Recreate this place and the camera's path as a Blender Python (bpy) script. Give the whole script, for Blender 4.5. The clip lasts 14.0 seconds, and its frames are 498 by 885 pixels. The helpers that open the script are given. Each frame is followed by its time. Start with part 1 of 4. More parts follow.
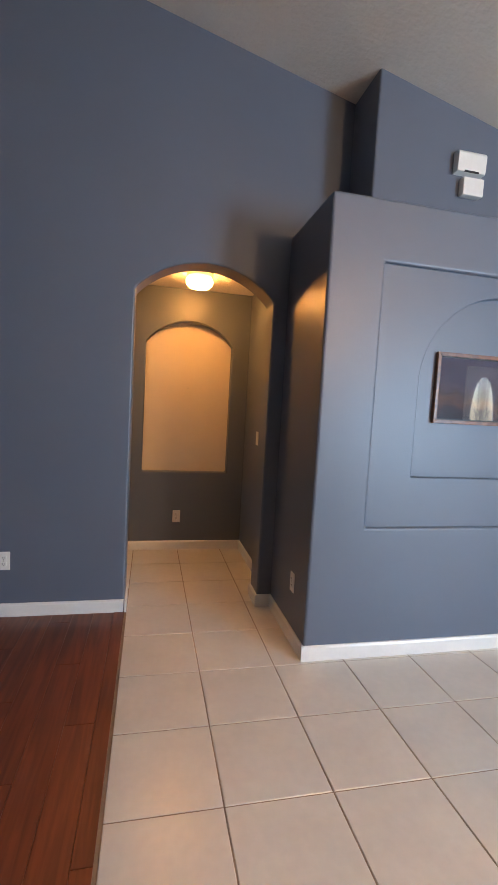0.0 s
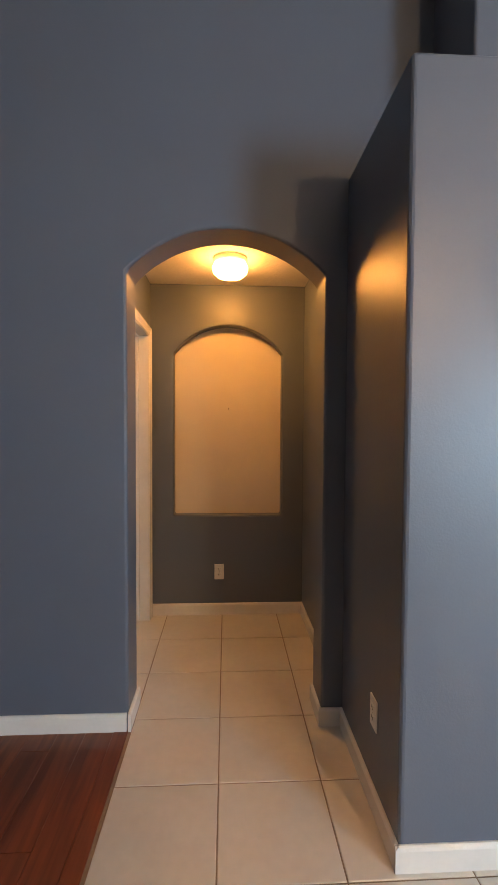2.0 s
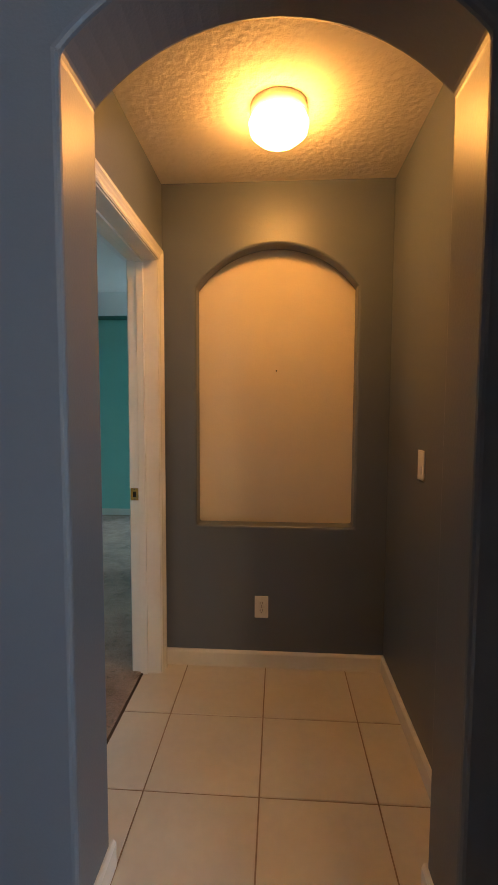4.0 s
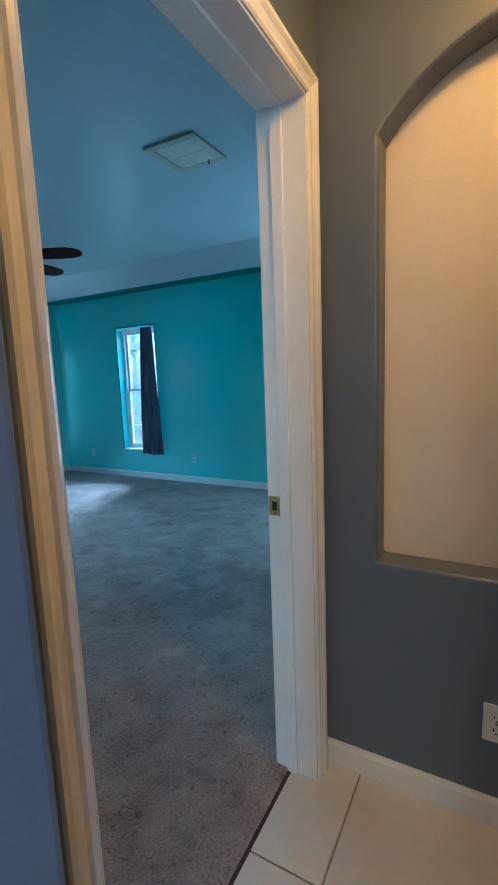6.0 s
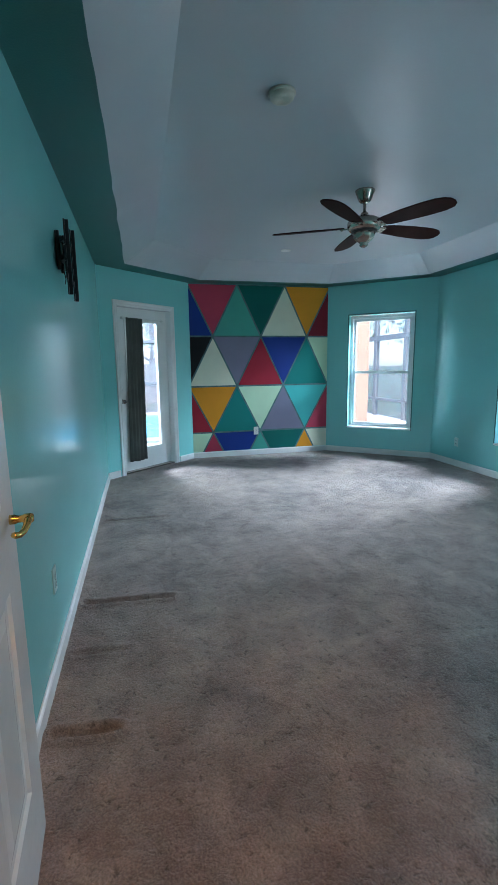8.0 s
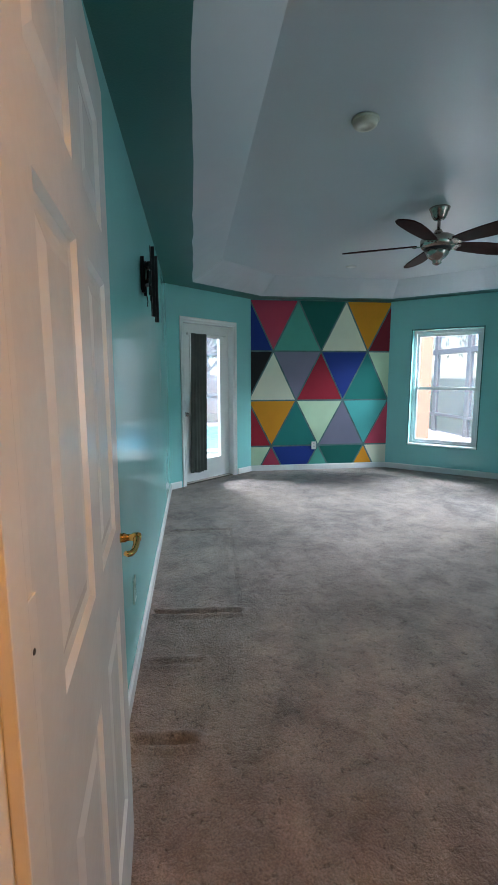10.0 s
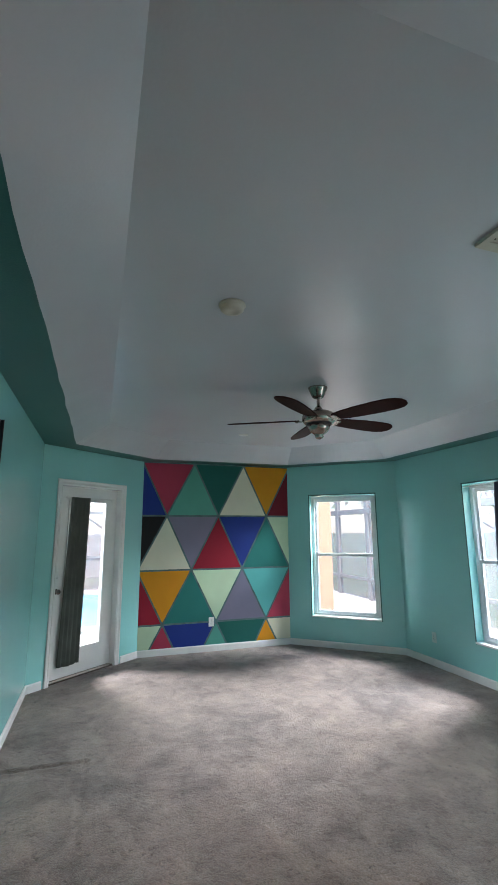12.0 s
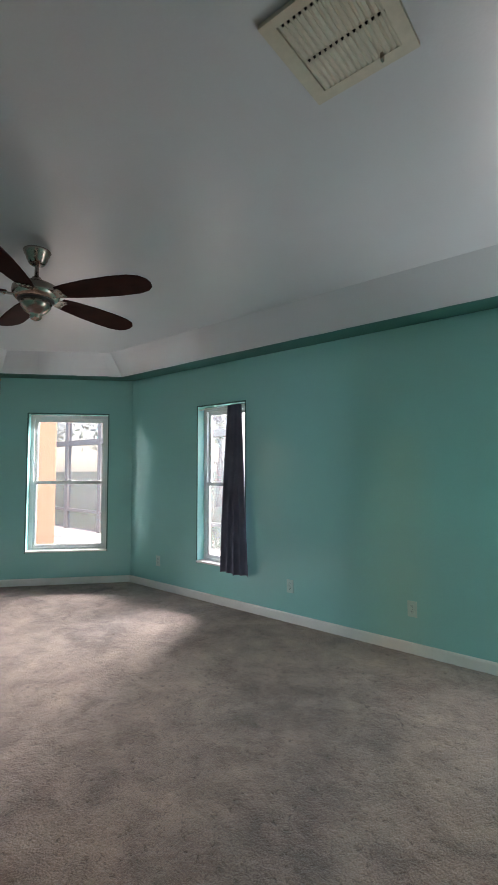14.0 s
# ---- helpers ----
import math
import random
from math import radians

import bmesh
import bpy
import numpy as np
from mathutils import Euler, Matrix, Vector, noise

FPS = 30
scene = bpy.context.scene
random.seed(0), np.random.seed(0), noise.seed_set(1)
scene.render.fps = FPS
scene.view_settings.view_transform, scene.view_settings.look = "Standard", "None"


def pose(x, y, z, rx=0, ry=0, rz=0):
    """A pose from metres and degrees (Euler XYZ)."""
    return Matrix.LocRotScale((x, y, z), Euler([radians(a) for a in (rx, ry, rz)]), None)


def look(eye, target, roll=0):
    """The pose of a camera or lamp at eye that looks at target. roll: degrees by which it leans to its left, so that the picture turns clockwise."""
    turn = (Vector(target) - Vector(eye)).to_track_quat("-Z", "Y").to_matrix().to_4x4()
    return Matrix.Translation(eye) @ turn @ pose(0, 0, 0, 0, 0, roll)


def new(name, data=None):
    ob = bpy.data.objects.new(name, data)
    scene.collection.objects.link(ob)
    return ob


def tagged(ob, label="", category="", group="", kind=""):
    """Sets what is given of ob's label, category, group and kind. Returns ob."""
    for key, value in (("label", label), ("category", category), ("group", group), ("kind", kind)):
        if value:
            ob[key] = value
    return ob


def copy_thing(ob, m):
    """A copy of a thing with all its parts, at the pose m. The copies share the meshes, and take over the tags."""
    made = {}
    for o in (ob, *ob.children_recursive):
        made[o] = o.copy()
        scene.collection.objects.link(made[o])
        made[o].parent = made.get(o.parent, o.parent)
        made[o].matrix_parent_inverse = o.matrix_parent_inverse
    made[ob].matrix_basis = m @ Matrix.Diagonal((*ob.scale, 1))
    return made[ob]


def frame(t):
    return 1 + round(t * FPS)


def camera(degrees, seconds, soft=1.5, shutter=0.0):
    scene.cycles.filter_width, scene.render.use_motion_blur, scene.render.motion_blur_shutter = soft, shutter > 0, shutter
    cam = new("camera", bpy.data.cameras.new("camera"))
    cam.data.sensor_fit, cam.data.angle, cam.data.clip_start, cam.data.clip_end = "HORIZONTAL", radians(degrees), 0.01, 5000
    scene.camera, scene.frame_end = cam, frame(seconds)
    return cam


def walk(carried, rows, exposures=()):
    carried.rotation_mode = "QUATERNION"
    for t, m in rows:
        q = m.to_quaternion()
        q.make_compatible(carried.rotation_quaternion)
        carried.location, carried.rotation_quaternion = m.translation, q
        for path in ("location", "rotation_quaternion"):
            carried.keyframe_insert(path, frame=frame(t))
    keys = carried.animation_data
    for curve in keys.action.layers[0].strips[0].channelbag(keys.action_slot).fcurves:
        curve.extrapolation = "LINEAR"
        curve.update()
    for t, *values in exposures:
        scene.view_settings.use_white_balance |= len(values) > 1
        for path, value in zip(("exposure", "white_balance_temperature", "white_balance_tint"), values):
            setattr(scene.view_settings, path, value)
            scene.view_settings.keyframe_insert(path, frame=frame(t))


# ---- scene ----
cam = camera(57.7, 14.0)
PATH = [
    (0, (0.052, -0.298, 1.393), (0.486, 1.648, 1.237), 3.2),
    (0.5, (0.154, -0.08, 1.41), (0.439, 1.896, 1.285), 2.0),
    (1, (0.211, 0.195, 1.398), (0.472, 2.172, 1.242), 0.7),
    (1.5, (0.246, 0.401, 1.42), (0.534, 2.377, 1.296), -0.6),
    (2, (0.384, 0.625, 1.411), (0.485, 2.621, 1.338), 0.3),
    (2.2, (0.419, 0.718, 1.413), (0.477, 2.715, 1.337), 0.1),
    (4.3, (0.408, 1.849, 1.332), (0.193, 3.83, 1.157), 0.0),
    (4.5, (0.4, 1.937, 1.331), (0.102, 3.906, 1.137), -0.3),
    (5, (0.452, 2.175, 1.329), (-0.138, 4.073, 1.115), -0.4),
    (5.5, (0.401, 2.454, 1.323), (-0.398, 4.267, 1.048), -1.3),
    (6, (0.307, 2.649, 1.321), (-0.655, 4.378, 1.029), -2.2),
    (6.5, (0.322, 2.87, 1.307), (-0.873, 4.446, 1.009), -2.5),
    (7, (0.26, 3.075, 1.292), (-1.18, 4.429, 0.989), -2.2),
    (7.5, (0.107, 3.201, 1.298), (-1.606, 4.182, 0.979), -0.9),
    (8, (0.06, 3.284, 1.313), (-1.857, 3.757, 0.977), -0.8),
    (8.2, (0.05, 3.306, 1.331), (-1.899, 3.606, 0.984), -1.0),
    (10.3, (0.06, 3.135, 1.38), (-1.902, 3.405, 1.103), 0.1),
    (10.5, (0.045, 3.131, 1.394), (-1.917, 3.452, 1.173), 0.1),
    (11, (-0.045, 3.207, 1.413), (-2.011, 3.573, 1.394), -0.9),
    (11.5, (-0.197, 3.402, 1.478), (-2.142, 3.776, 1.755), -0.8),
    (12, (-0.287, 3.464, 1.515), (-2.147, 4.091, 1.901), -0.3),
    (12.5, (-0.366, 3.42, 1.49), (-2.083, 4.373, 1.872), -0.7),
    (13, (-0.441, 3.489, 1.456), (-2.048, 4.641, 1.763), -1.4),
    (13.5, (-0.613, 3.707, 1.46), (-2.161, 4.958, 1.659), -1.0),
    (14, (-0.762, 3.851, 1.347), (-2.022, 5.4, 1.465), -0.1),
]
EXPOSURES = [(0, 3.35, 6450, 15), (1.0, 3.3, 6500, 12), (2.2, 3.25, 7000, 12), (4.4, 3.0, 6200, 5), (5.0, 3.05, 5000, 1), (5.5, 3.2, 4300, -6), (6.5, 3.38, 4200, -6), (7.0, 3.47, 4550, -1), (7.5, 3.52, 5050, 5), (8.2, 3.6, 5900, 12), (10.3, 3.63, 6350, 15), (11.5, 3.66, 6650, 18), (12.5, 3.64, 7250, 23), (13.3, 3.58, 7600, 25), (14, 3.47, 7900, 28)]
walk(cam, [(t, look(eye, target, roll)) for t, eye, target, roll in PATH], EXPOSURES)

# ---- world, sun, large lights ----
world = bpy.data.worlds.new("sky")
scene.world = world
world.use_nodes = True
wn = world.node_tree.nodes
sky = wn.new("ShaderNodeTexSky")
sky.sky_type, sky.sun_disc = "NISHITA", False
sky.sun_elevation, sky.sun_rotation = radians(62), radians(100)
world.node_tree.links.new(sky.outputs[0], wn["Background"].inputs[0])
wn["Background"].inputs[1].default_value = 0.06

sun = new("sun", bpy.data.lights.new("sun", "SUN"))
sun.data.energy, sun.data.angle, sun.data.color = 0.9, radians(0.5), (1, 0.95, 0.87)
sun.matrix_world = look((20 * math.sin(radians(100)), 20 * math.cos(radians(100)), 37), (0, 0, 0))


def window_light(name, at, to, w, h, power, color):
    ob = new(name, bpy.data.lights.new(name, "AREA"))
    ob.data.shape, ob.data.size, ob.data.size_y = "RECTANGLE", w, h
    ob.data.energy, ob.data.color = power, color
    ob.matrix_world = look(at, to)
    return ob


# daylight lamp for block and tiles, at an unseen window added in the south wall
window_light("living_daylight_lamp", (4.55, -3.17, 1.4), (2.6, 0, 1.2), 1.1, 1.7, 26, (0.50, 0.76, 1.0))
# fill lamp for the near half, at an unseen window added in the north wall
window_light("bedroom_fill_light", (-0.95, 7.13, 1.2), (-1.6, 3.0, 1.0), 0.6, 1.5, 1.8, (0.76, 0.91, 1.0))
# sky light falling in through the bay openings from above the eaves
for name, at, to, w, power in (("window_2_sky_light", (-3.9, 11.0, 3.35), (-3.8, 6.5, 1.2), 3.4, 140), ("window_1_sky_light", (-8.7, 9.2, 3.35), (-5.4, 6.2, 1.2), 3.4, 118), ("patio_door_sky_light", (-8.7, 1.0, 3.35), (-5.4, 3.9, 1.2), 3.4, 112)):
    window_light(name, at, to, w, 1.2, power, (0.76, 0.91, 1.0)).data.spread = radians(145)

# ---- materials ----


def material(name, color, rough=0.6, metal=0.0, var=0.12, scale=2.0, fine=60.0, bump=0.1, fine_var=0.05, color2=None, spec=0.5, coat=0.0):
    """Base colour varied at two scales, with fine relief, in world space."""
    m = bpy.data.materials.new(name)
    m.use_nodes = True
    n, l = m.node_tree.nodes, m.node_tree.links
    b = n["Principled BSDF"]
    b.inputs["Roughness"].default_value, b.inputs["Metallic"].default_value = rough, metal
    b.inputs["Specular IOR Level"].default_value = spec
    b.inputs["Coat Weight"].default_value = coat
    geo = n.new("ShaderNodeNewGeometry")
    big = n.new("ShaderNodeTexNoise")
    big.inputs["Scale"].default_value, big.inputs["Detail"].default_value = scale, 5
    small = n.new("ShaderNodeTexNoise")
    small.inputs["Scale"].default_value, small.inputs["Detail"].default_value = fine, 3
    l.new(geo.outputs["Position"], big.inputs["Vector"])
    l.new(geo.outputs["Position"], small.inputs["Vector"])
    ramp = n.new("ShaderNodeValToRGB")
    c2 = color2 or tuple(c * (1 - var * 2) for c in color)
    ramp.color_ramp.elements[0].position, ramp.color_ramp.elements[1].position = 0.3, 0.7
    ramp.color_ramp.elements[0].color, ramp.color_ramp.elements[1].color = (*c2, 1), (*color, 1)
    l.new(big.outputs["Fac"], ramp.inputs["Fac"])
    mix = n.new("ShaderNodeMix")
    mix.data_type, mix.blend_type = "RGBA", "MULTIPLY"
    mix.inputs["Factor"].default_value = fine_var * 4
    l.new(ramp.outputs["Color"], mix.inputs["A"])
    grey = n.new("ShaderNodeMapRange")
    grey.inputs["From Min"].default_value, grey.inputs["From Max"].default_value = 0.35, 0.65
    grey.inputs["To Min"].default_value = 0.6
    l.new(small.outputs["Fac"], grey.inputs["Value"])
    l.new(grey.outputs[0], mix.inputs["B"])
    l.new(mix.outputs["Result"], b.inputs["Base Color"])
    rr = n.new("ShaderNodeMapRange")
    rr.inputs["To Min"].default_value, rr.inputs["To Max"].default_value = max(rough - 0.03, 0.02), min(rough + 0.03, 1)
    l.new(big.outputs["Fac"], rr.inputs["Value"])
    l.new(rr.outputs[0], b.inputs["Roughness"])
    if bump:
        bp = n.new("ShaderNodeBump")
        bp.inputs["Strength"].default_value, bp.inputs["Distance"].default_value = bump, 0.01
        l.new(small.outputs["Fac"], bp.inputs["Height"])
        l.new(bp.outputs[0], b.inputs["Normal"])
    return m


def varied(m, amount):
    """Lets each piece that carries the material differ a little in brightness."""
    n, l = m.node_tree.nodes, m.node_tree.links
    b = n["Principled BSDF"]
    src = b.inputs["Base Color"].links[0].from_socket
    info, hsv, mr = n.new("ShaderNodeObjectInfo"), n.new("ShaderNodeHueSaturation"), n.new("ShaderNodeMapRange")
    mr.inputs["To Min"].default_value, mr.inputs["To Max"].default_value = 1 - amount, 1 + amount
    l.new(info.outputs["Random"], mr.inputs["Value"])
    l.new(mr.outputs[0], hsv.inputs["Value"])
    l.new(src, hsv.inputs["Color"])
    l.new(hsv.outputs[0], b.inputs["Base Color"])
    return m


def glowing(name, color, strength):
    m = bpy.data.materials.new(name)
    m.use_nodes = True
    b = m.node_tree.nodes["Principled BSDF"]
    b.inputs["Base Color"].default_value = (0.9, 0.88, 0.84, 1)
    b.inputs["Emission Color"].default_value, b.inputs["Emission Strength"].default_value = (*color, 1), strength
    return m


def glass(name, tint=(1, 1, 1), gloss=0.03):
    m = bpy.data.materials.new(name)
    m.use_nodes = True
    n, l = m.node_tree.nodes, m.node_tree.links
    n.remove(n["Principled BSDF"])
    t, g, f, mx = n.new("ShaderNodeBsdfTransparent"), n.new("ShaderNodeBsdfGlossy"), n.new("ShaderNodeLayerWeight"), n.new("ShaderNodeMixShader")
    t.inputs[0].default_value, g.inputs["Roughness"].default_value = (*tint, 1), 0.02
    pw, mr = n.new("ShaderNodeMath"), n.new("ShaderNodeMapRange")
    pw.operation, pw.inputs[1].default_value = "POWER", 4.0
    f.inputs["Blend"].default_value = 0.5
    mr.inputs["To Min"].default_value, mr.inputs["To Max"].default_value = gloss, 0.7
    l.new(f.outputs["Facing"], pw.inputs[0])
    l.new(pw.outputs[0], mr.inputs["Value"])
    l.new(mr.outputs[0], mx.inputs[0])
    l.new(t.outputs[0], mx.inputs[1])
    l.new(g.outputs[0], mx.inputs[2])
    l.new(mx.outputs[0], n["Material Output"].inputs[0])
    return m


SLATE = material("slate_blue_wall_paint", (0.119, 0.144, 0.190), 0.40, var=0.04, scale=1.2, fine=130, bump=0.055, fine_var=0.01)
CREAM = material("cream_niche_paint", (0.70, 0.62, 0.50), 0.6, var=0.03, scale=3, fine=120, bump=0.12, fine_var=0.01)
TEAL = material("teal_wall_paint", (0.25, 0.595, 0.57), 0.16, var=0.012, scale=1.5, fine=90, bump=0.025, fine_var=0.01)
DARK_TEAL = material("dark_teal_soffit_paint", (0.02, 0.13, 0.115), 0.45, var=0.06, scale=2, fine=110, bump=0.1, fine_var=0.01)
TRAY = material("pale_blue_ceiling_paint", (0.475, 0.490, 0.520), 0.34, var=0.03, scale=1.5, fine=90, bump=0.055, fine_var=0.01)
CEIL = material("textured_ceiling_paint", (0.70, 0.66, 0.60), 0.8, var=0.03, scale=3, fine=38, bump=0.55, fine_var=0.02)
AGED = material("yellowed_white_plastic", (0.55, 0.52, 0.44), 0.45, var=0.06, scale=20, fine=80, bump=0.03, fine_var=0.02)
PAINTED_PLATE = material("mint_painted_plate", (0.40, 0.60, 0.56), 0.35, var=0.04, scale=20, fine=100, bump=0.02, fine_var=0.01)
WHITE = material("white_trim_paint", (0.80, 0.79, 0.76), 0.24, var=0.04, scale=5, fine=60, bump=0.02, fine_var=0.015)
VINYL = material("white_vinyl", (0.82, 0.83, 0.83), 0.4, var=0.03, scale=6, fine=80, bump=0.02, fine_var=0.01)
PLASTIC = material("white_plastic", (0.78, 0.77, 0.73), 0.4, var=0.03, scale=20, fine=100, bump=0.02, fine_var=0.01)
IVORY = material("aged_ivory_enamel", (0.50, 0.46, 0.37), 0.5, var=0.08, scale=14, fine=60, bump=0.05, fine_var=0.03)
SLOT = material("dark_slot", (0.02, 0.02, 0.02), 0.7, fine_var=0.0, bump=0)
TILE = varied(material("pale_ceramic_tile", (0.67, 0.645, 0.60), 0.30, var=0.06, scale=2.6, fine=26, bump=0.03, fine_var=0.025), 0.025)
GROUT = material("brown_grout", (0.34, 0.265, 0.205), 0.9, var=0.15, scale=6, fine=90, bump=0.3)
BRASS = material("polished_brass", (0.75, 0.50, 0.16), 0.18, metal=1, var=0.1, scale=30, fine=60, bump=0.02)
NICKEL = material("brushed_nickel", (0.40, 0.335, 0.29), 0.26, metal=1, var=0.08, scale=20, fine=90, bump=0.03)
BLACK = material("black_powder_coat", (0.012, 0.012, 0.013), 0.45, var=0.1, scale=20, fine=120, bump=0.05)
BLADE = material("dark_mahogany_blade", (0.034, 0.009, 0.007), 0.6, var=0.2, scale=9, fine=50, bump=0.03, spec=0.05)
CURTAIN = material("charcoal_curtain_cloth", (0.15, 0.155, 0.215), 0.9, var=0.15, scale=5, fine=300, bump=0.25, spec=0.15)
CURTAIN_2 = material("grey_green_curtain_cloth", (0.12, 0.13, 0.115), 0.9, var=0.15, scale=5, fine=300, bump=0.25, spec=0.15)
GLASS = glass("window_glass")
LAMP_GLASS = glowing("lit_lamp_glass", (1.0, 0.41, 0.085), 8.5)
PENDANT_GLASS = glowing("lit_pendant_glass", (1.0, 0.60, 0.30), 42.0)


def wood_material(name, c1, c2, rough):
    m = bpy.data.materials.new(name)
    m.use_nodes = True
    n, l = m.node_tree.nodes, m.node_tree.links
    b = n["Principled BSDF"]
    geo, mp, info = n.new("ShaderNodeNewGeometry"), n.new("ShaderNodeMapping"), n.new("ShaderNodeObjectInfo")
    add, sc = n.new("ShaderNodeVectorMath"), n.new("ShaderNodeVectorMath")
    sc.operation = "SCALE"
    sc.inputs[0].default_value = (7, 13, 3)
    l.new(info.outputs["Random"], sc.inputs["Scale"])
    l.new(geo.outputs["Position"], add.inputs[0])
    l.new(sc.outputs[0], add.inputs[1])
    mp.inputs["Scale"].default_value = (26, 1.6, 26)
    l.new(add.outputs[0], mp.inputs["Vector"])
    a = n.new("ShaderNodeTexNoise")
    a.inputs["Scale"].default_value, a.inputs["Detail"].default_value, a.inputs["Distortion"].default_value = 1.4, 7, 0.6
    l.new(mp.outputs[0], a.inputs["Vector"])
    r = n.new("ShaderNodeValToRGB")
    r.color_ramp.elements[0].position, r.color_ramp.elements[1].position = 0.32, 0.68
    r.color_ramp.elements[0].color, r.color_ramp.elements[1].color = (*c2, 1), (*c1, 1)
    l.new(a.outputs["Fac"], r.inputs["Fac"])
    l.new(r.outputs[0], b.inputs["Base Color"])
    b.inputs["Roughness"].default_value = rough
    bp = n.new("ShaderNodeBump")
    bp.inputs["Strength"].default_value, bp.inputs["Distance"].default_value = 0.08, 0.01
    l.new(a.outputs["Fac"], bp.inputs["Height"])
    l.new(bp.outputs[0], b.inputs["Normal"])
    return m


WOOD = varied(wood_material("red_brown_hardwood", (0.225, 0.062, 0.022), (0.115, 0.030, 0.012), 0.36), 0.08)
FRAME_WOOD = wood_material("bronze_picture_frame", (0.22, 0.085, 0.035), (0.09, 0.03, 0.015), 0.35)


def carpet_material():
    """Flattened pile: broad worn patches, traffic mottling and a fine speckled nap."""
    m = bpy.data.materials.new("worn_grey_carpet")
    m.use_nodes = True
    n, l = m.node_tree.nodes, m.node_tree.links
    b = n["Principled BSDF"]
    b.inputs["Roughness"].default_value, b.inputs["Specular IOR Level"].default_value = 0.95, 0.1
    b.inputs["Sheen Weight"].default_value, b.inputs["Sheen Roughness"].default_value = 0.25, 0.5
    geo = n.new("ShaderNodeNewGeometry")

    def tex(scale, detail, distort=0.0, rough=0.55):
        t = n.new("ShaderNodeTexNoise")
        t.inputs["Scale"].default_value, t.inputs["Detail"].default_value = scale, detail
        t.inputs["Distortion"].default_value, t.inputs["Roughness"].default_value = distort, rough
        l.new(geo.outputs["Position"], t.inputs["Vector"])
        return t

    broad, mid, nap, crumb = tex(0.9, 5, 0.25), tex(5.0, 8, 0.45, 0.68), tex(140, 3), tex(34, 5, 0.6, 0.7)
    r = n.new("ShaderNodeValToRGB")
    e = r.color_ramp.elements
    e[0].position, e[0].color = 0.40, (0.172, 0.130, 0.116, 1)
    e[1].position, e[1].color = 0.62, (0.455, 0.340, 0.282, 1)
    k = e.new(0.50)
    k.color = (0.302, 0.226, 0.194, 1)
    mx = n.new("ShaderNodeMath")
    mx.operation, mx.inputs[1].default_value = "MULTIPLY_ADD", 0.5
    sc = n.new("ShaderNodeMath")
    sc.operation, sc.inputs[1].default_value = "MULTIPLY", 0.5
    l.new(broad.outputs["Fac"], sc.inputs[0])
    l.new(mid.outputs["Fac"], mx.inputs[0])
    l.new(sc.outputs[0], mx.inputs[2])
    l.new(mx.outputs[0], r.inputs["Fac"])
    nap_v = n.new("ShaderNodeMapRange")
    nap_v.inputs["From Min"].default_value, nap_v.inputs["From Max"].default_value = 0.3, 0.7
    nap_v.inputs["To Min"].default_value, nap_v.inputs["To Max"].default_value = 0.68, 1.25
    l.new(nap.outputs["Fac"], nap_v.inputs["Value"])
    crumb_v = n.new("ShaderNodeMapRange")
    crumb_v.inputs["From Min"].default_value, crumb_v.inputs["From Max"].default_value = 0.33, 0.44
    crumb_v.inputs["To Min"].default_value = 0.45
    l.new(crumb.outputs["Fac"], crumb_v.inputs["Value"])
    sp = n.new("ShaderNodeMath")
    sp.operation = "MULTIPLY"
    l.new(nap_v.outputs[0], sp.inputs[0])
    l.new(crumb_v.outputs[0], sp.inputs[1])
    mul = n.new("ShaderNodeVectorMath")
    mul.operation = "SCALE"
    l.new(r.outputs[0], mul.inputs[0])
    l.new(sp.outputs[0], mul.inputs["Scale"])
    l.new(mul.outputs[0], b.inputs["Base Color"])
    add = n.new("ShaderNodeMath")
    add.operation, add.inputs[1].default_value = "MULTIPLY_ADD", 2.6
    l.new(crumb.outputs["Fac"], add.inputs[0])
    l.new(nap.outputs["Fac"], add.inputs[2])
    bp = n.new("ShaderNodeBump")
    bp.inputs["Strength"].default_value, bp.inputs["Distance"].default_value = 0.7, 0.012
    l.new(add.outputs[0], bp.inputs["Height"])
    l.new(bp.outputs[0], b.inputs["Normal"])
    return m


CARPET = carpet_material()

# ---- mesh tools ----


def thing(name, m=None, label="", category="", group="", kind=""):
    ob = new(name)
    ob.empty_display_size = 0.1
    ob.matrix_basis = m or Matrix()
    return tagged(ob, label, category, group, kind)


def mesh_of(name, bm, mats):
    me = bpy.data.meshes.new(name)
    bmesh.ops.recalc_face_normals(bm, faces=bm.faces)
    bm.to_mesh(me)
    bm.free()
    for m in (mats if isinstance(mats, (list, tuple)) else [mats]):
        me.materials.append(m)
    return me


def part(name, bm, mat, parent=None, label="", m=None, smooth=False):
    """One mesh object; under a thing or part when given one."""
    ob = new(name, mesh_of(name, bm, mat))
    if smooth:
        ob.data.polygons.foreach_set("use_smooth", [True] * len(ob.data.polygons))
    if parent:
        ob.parent = parent
    if m is not None:
        ob.matrix_basis = m
    return tagged(ob, label)


def box(x0, x1, y0, y1, z0, z1, bevel=0.0, bm=None, segs=2):
    own = bmesh.new()
    bmesh.ops.create_cube(own, size=1)
    for v in own.verts:
        v.co = Vector((x0 + (v.co.x + 0.5) * (x1 - x0), y0 + (v.co.y + 0.5) * (y1 - y0), z0 + (v.co.z + 0.5) * (z1 - z0)))
    if bevel:
        bmesh.ops.bevel(own, geom=own.edges[:], offset=bevel, segments=segs, affect="EDGES", profile=0.6)
    return joined(bm, own)


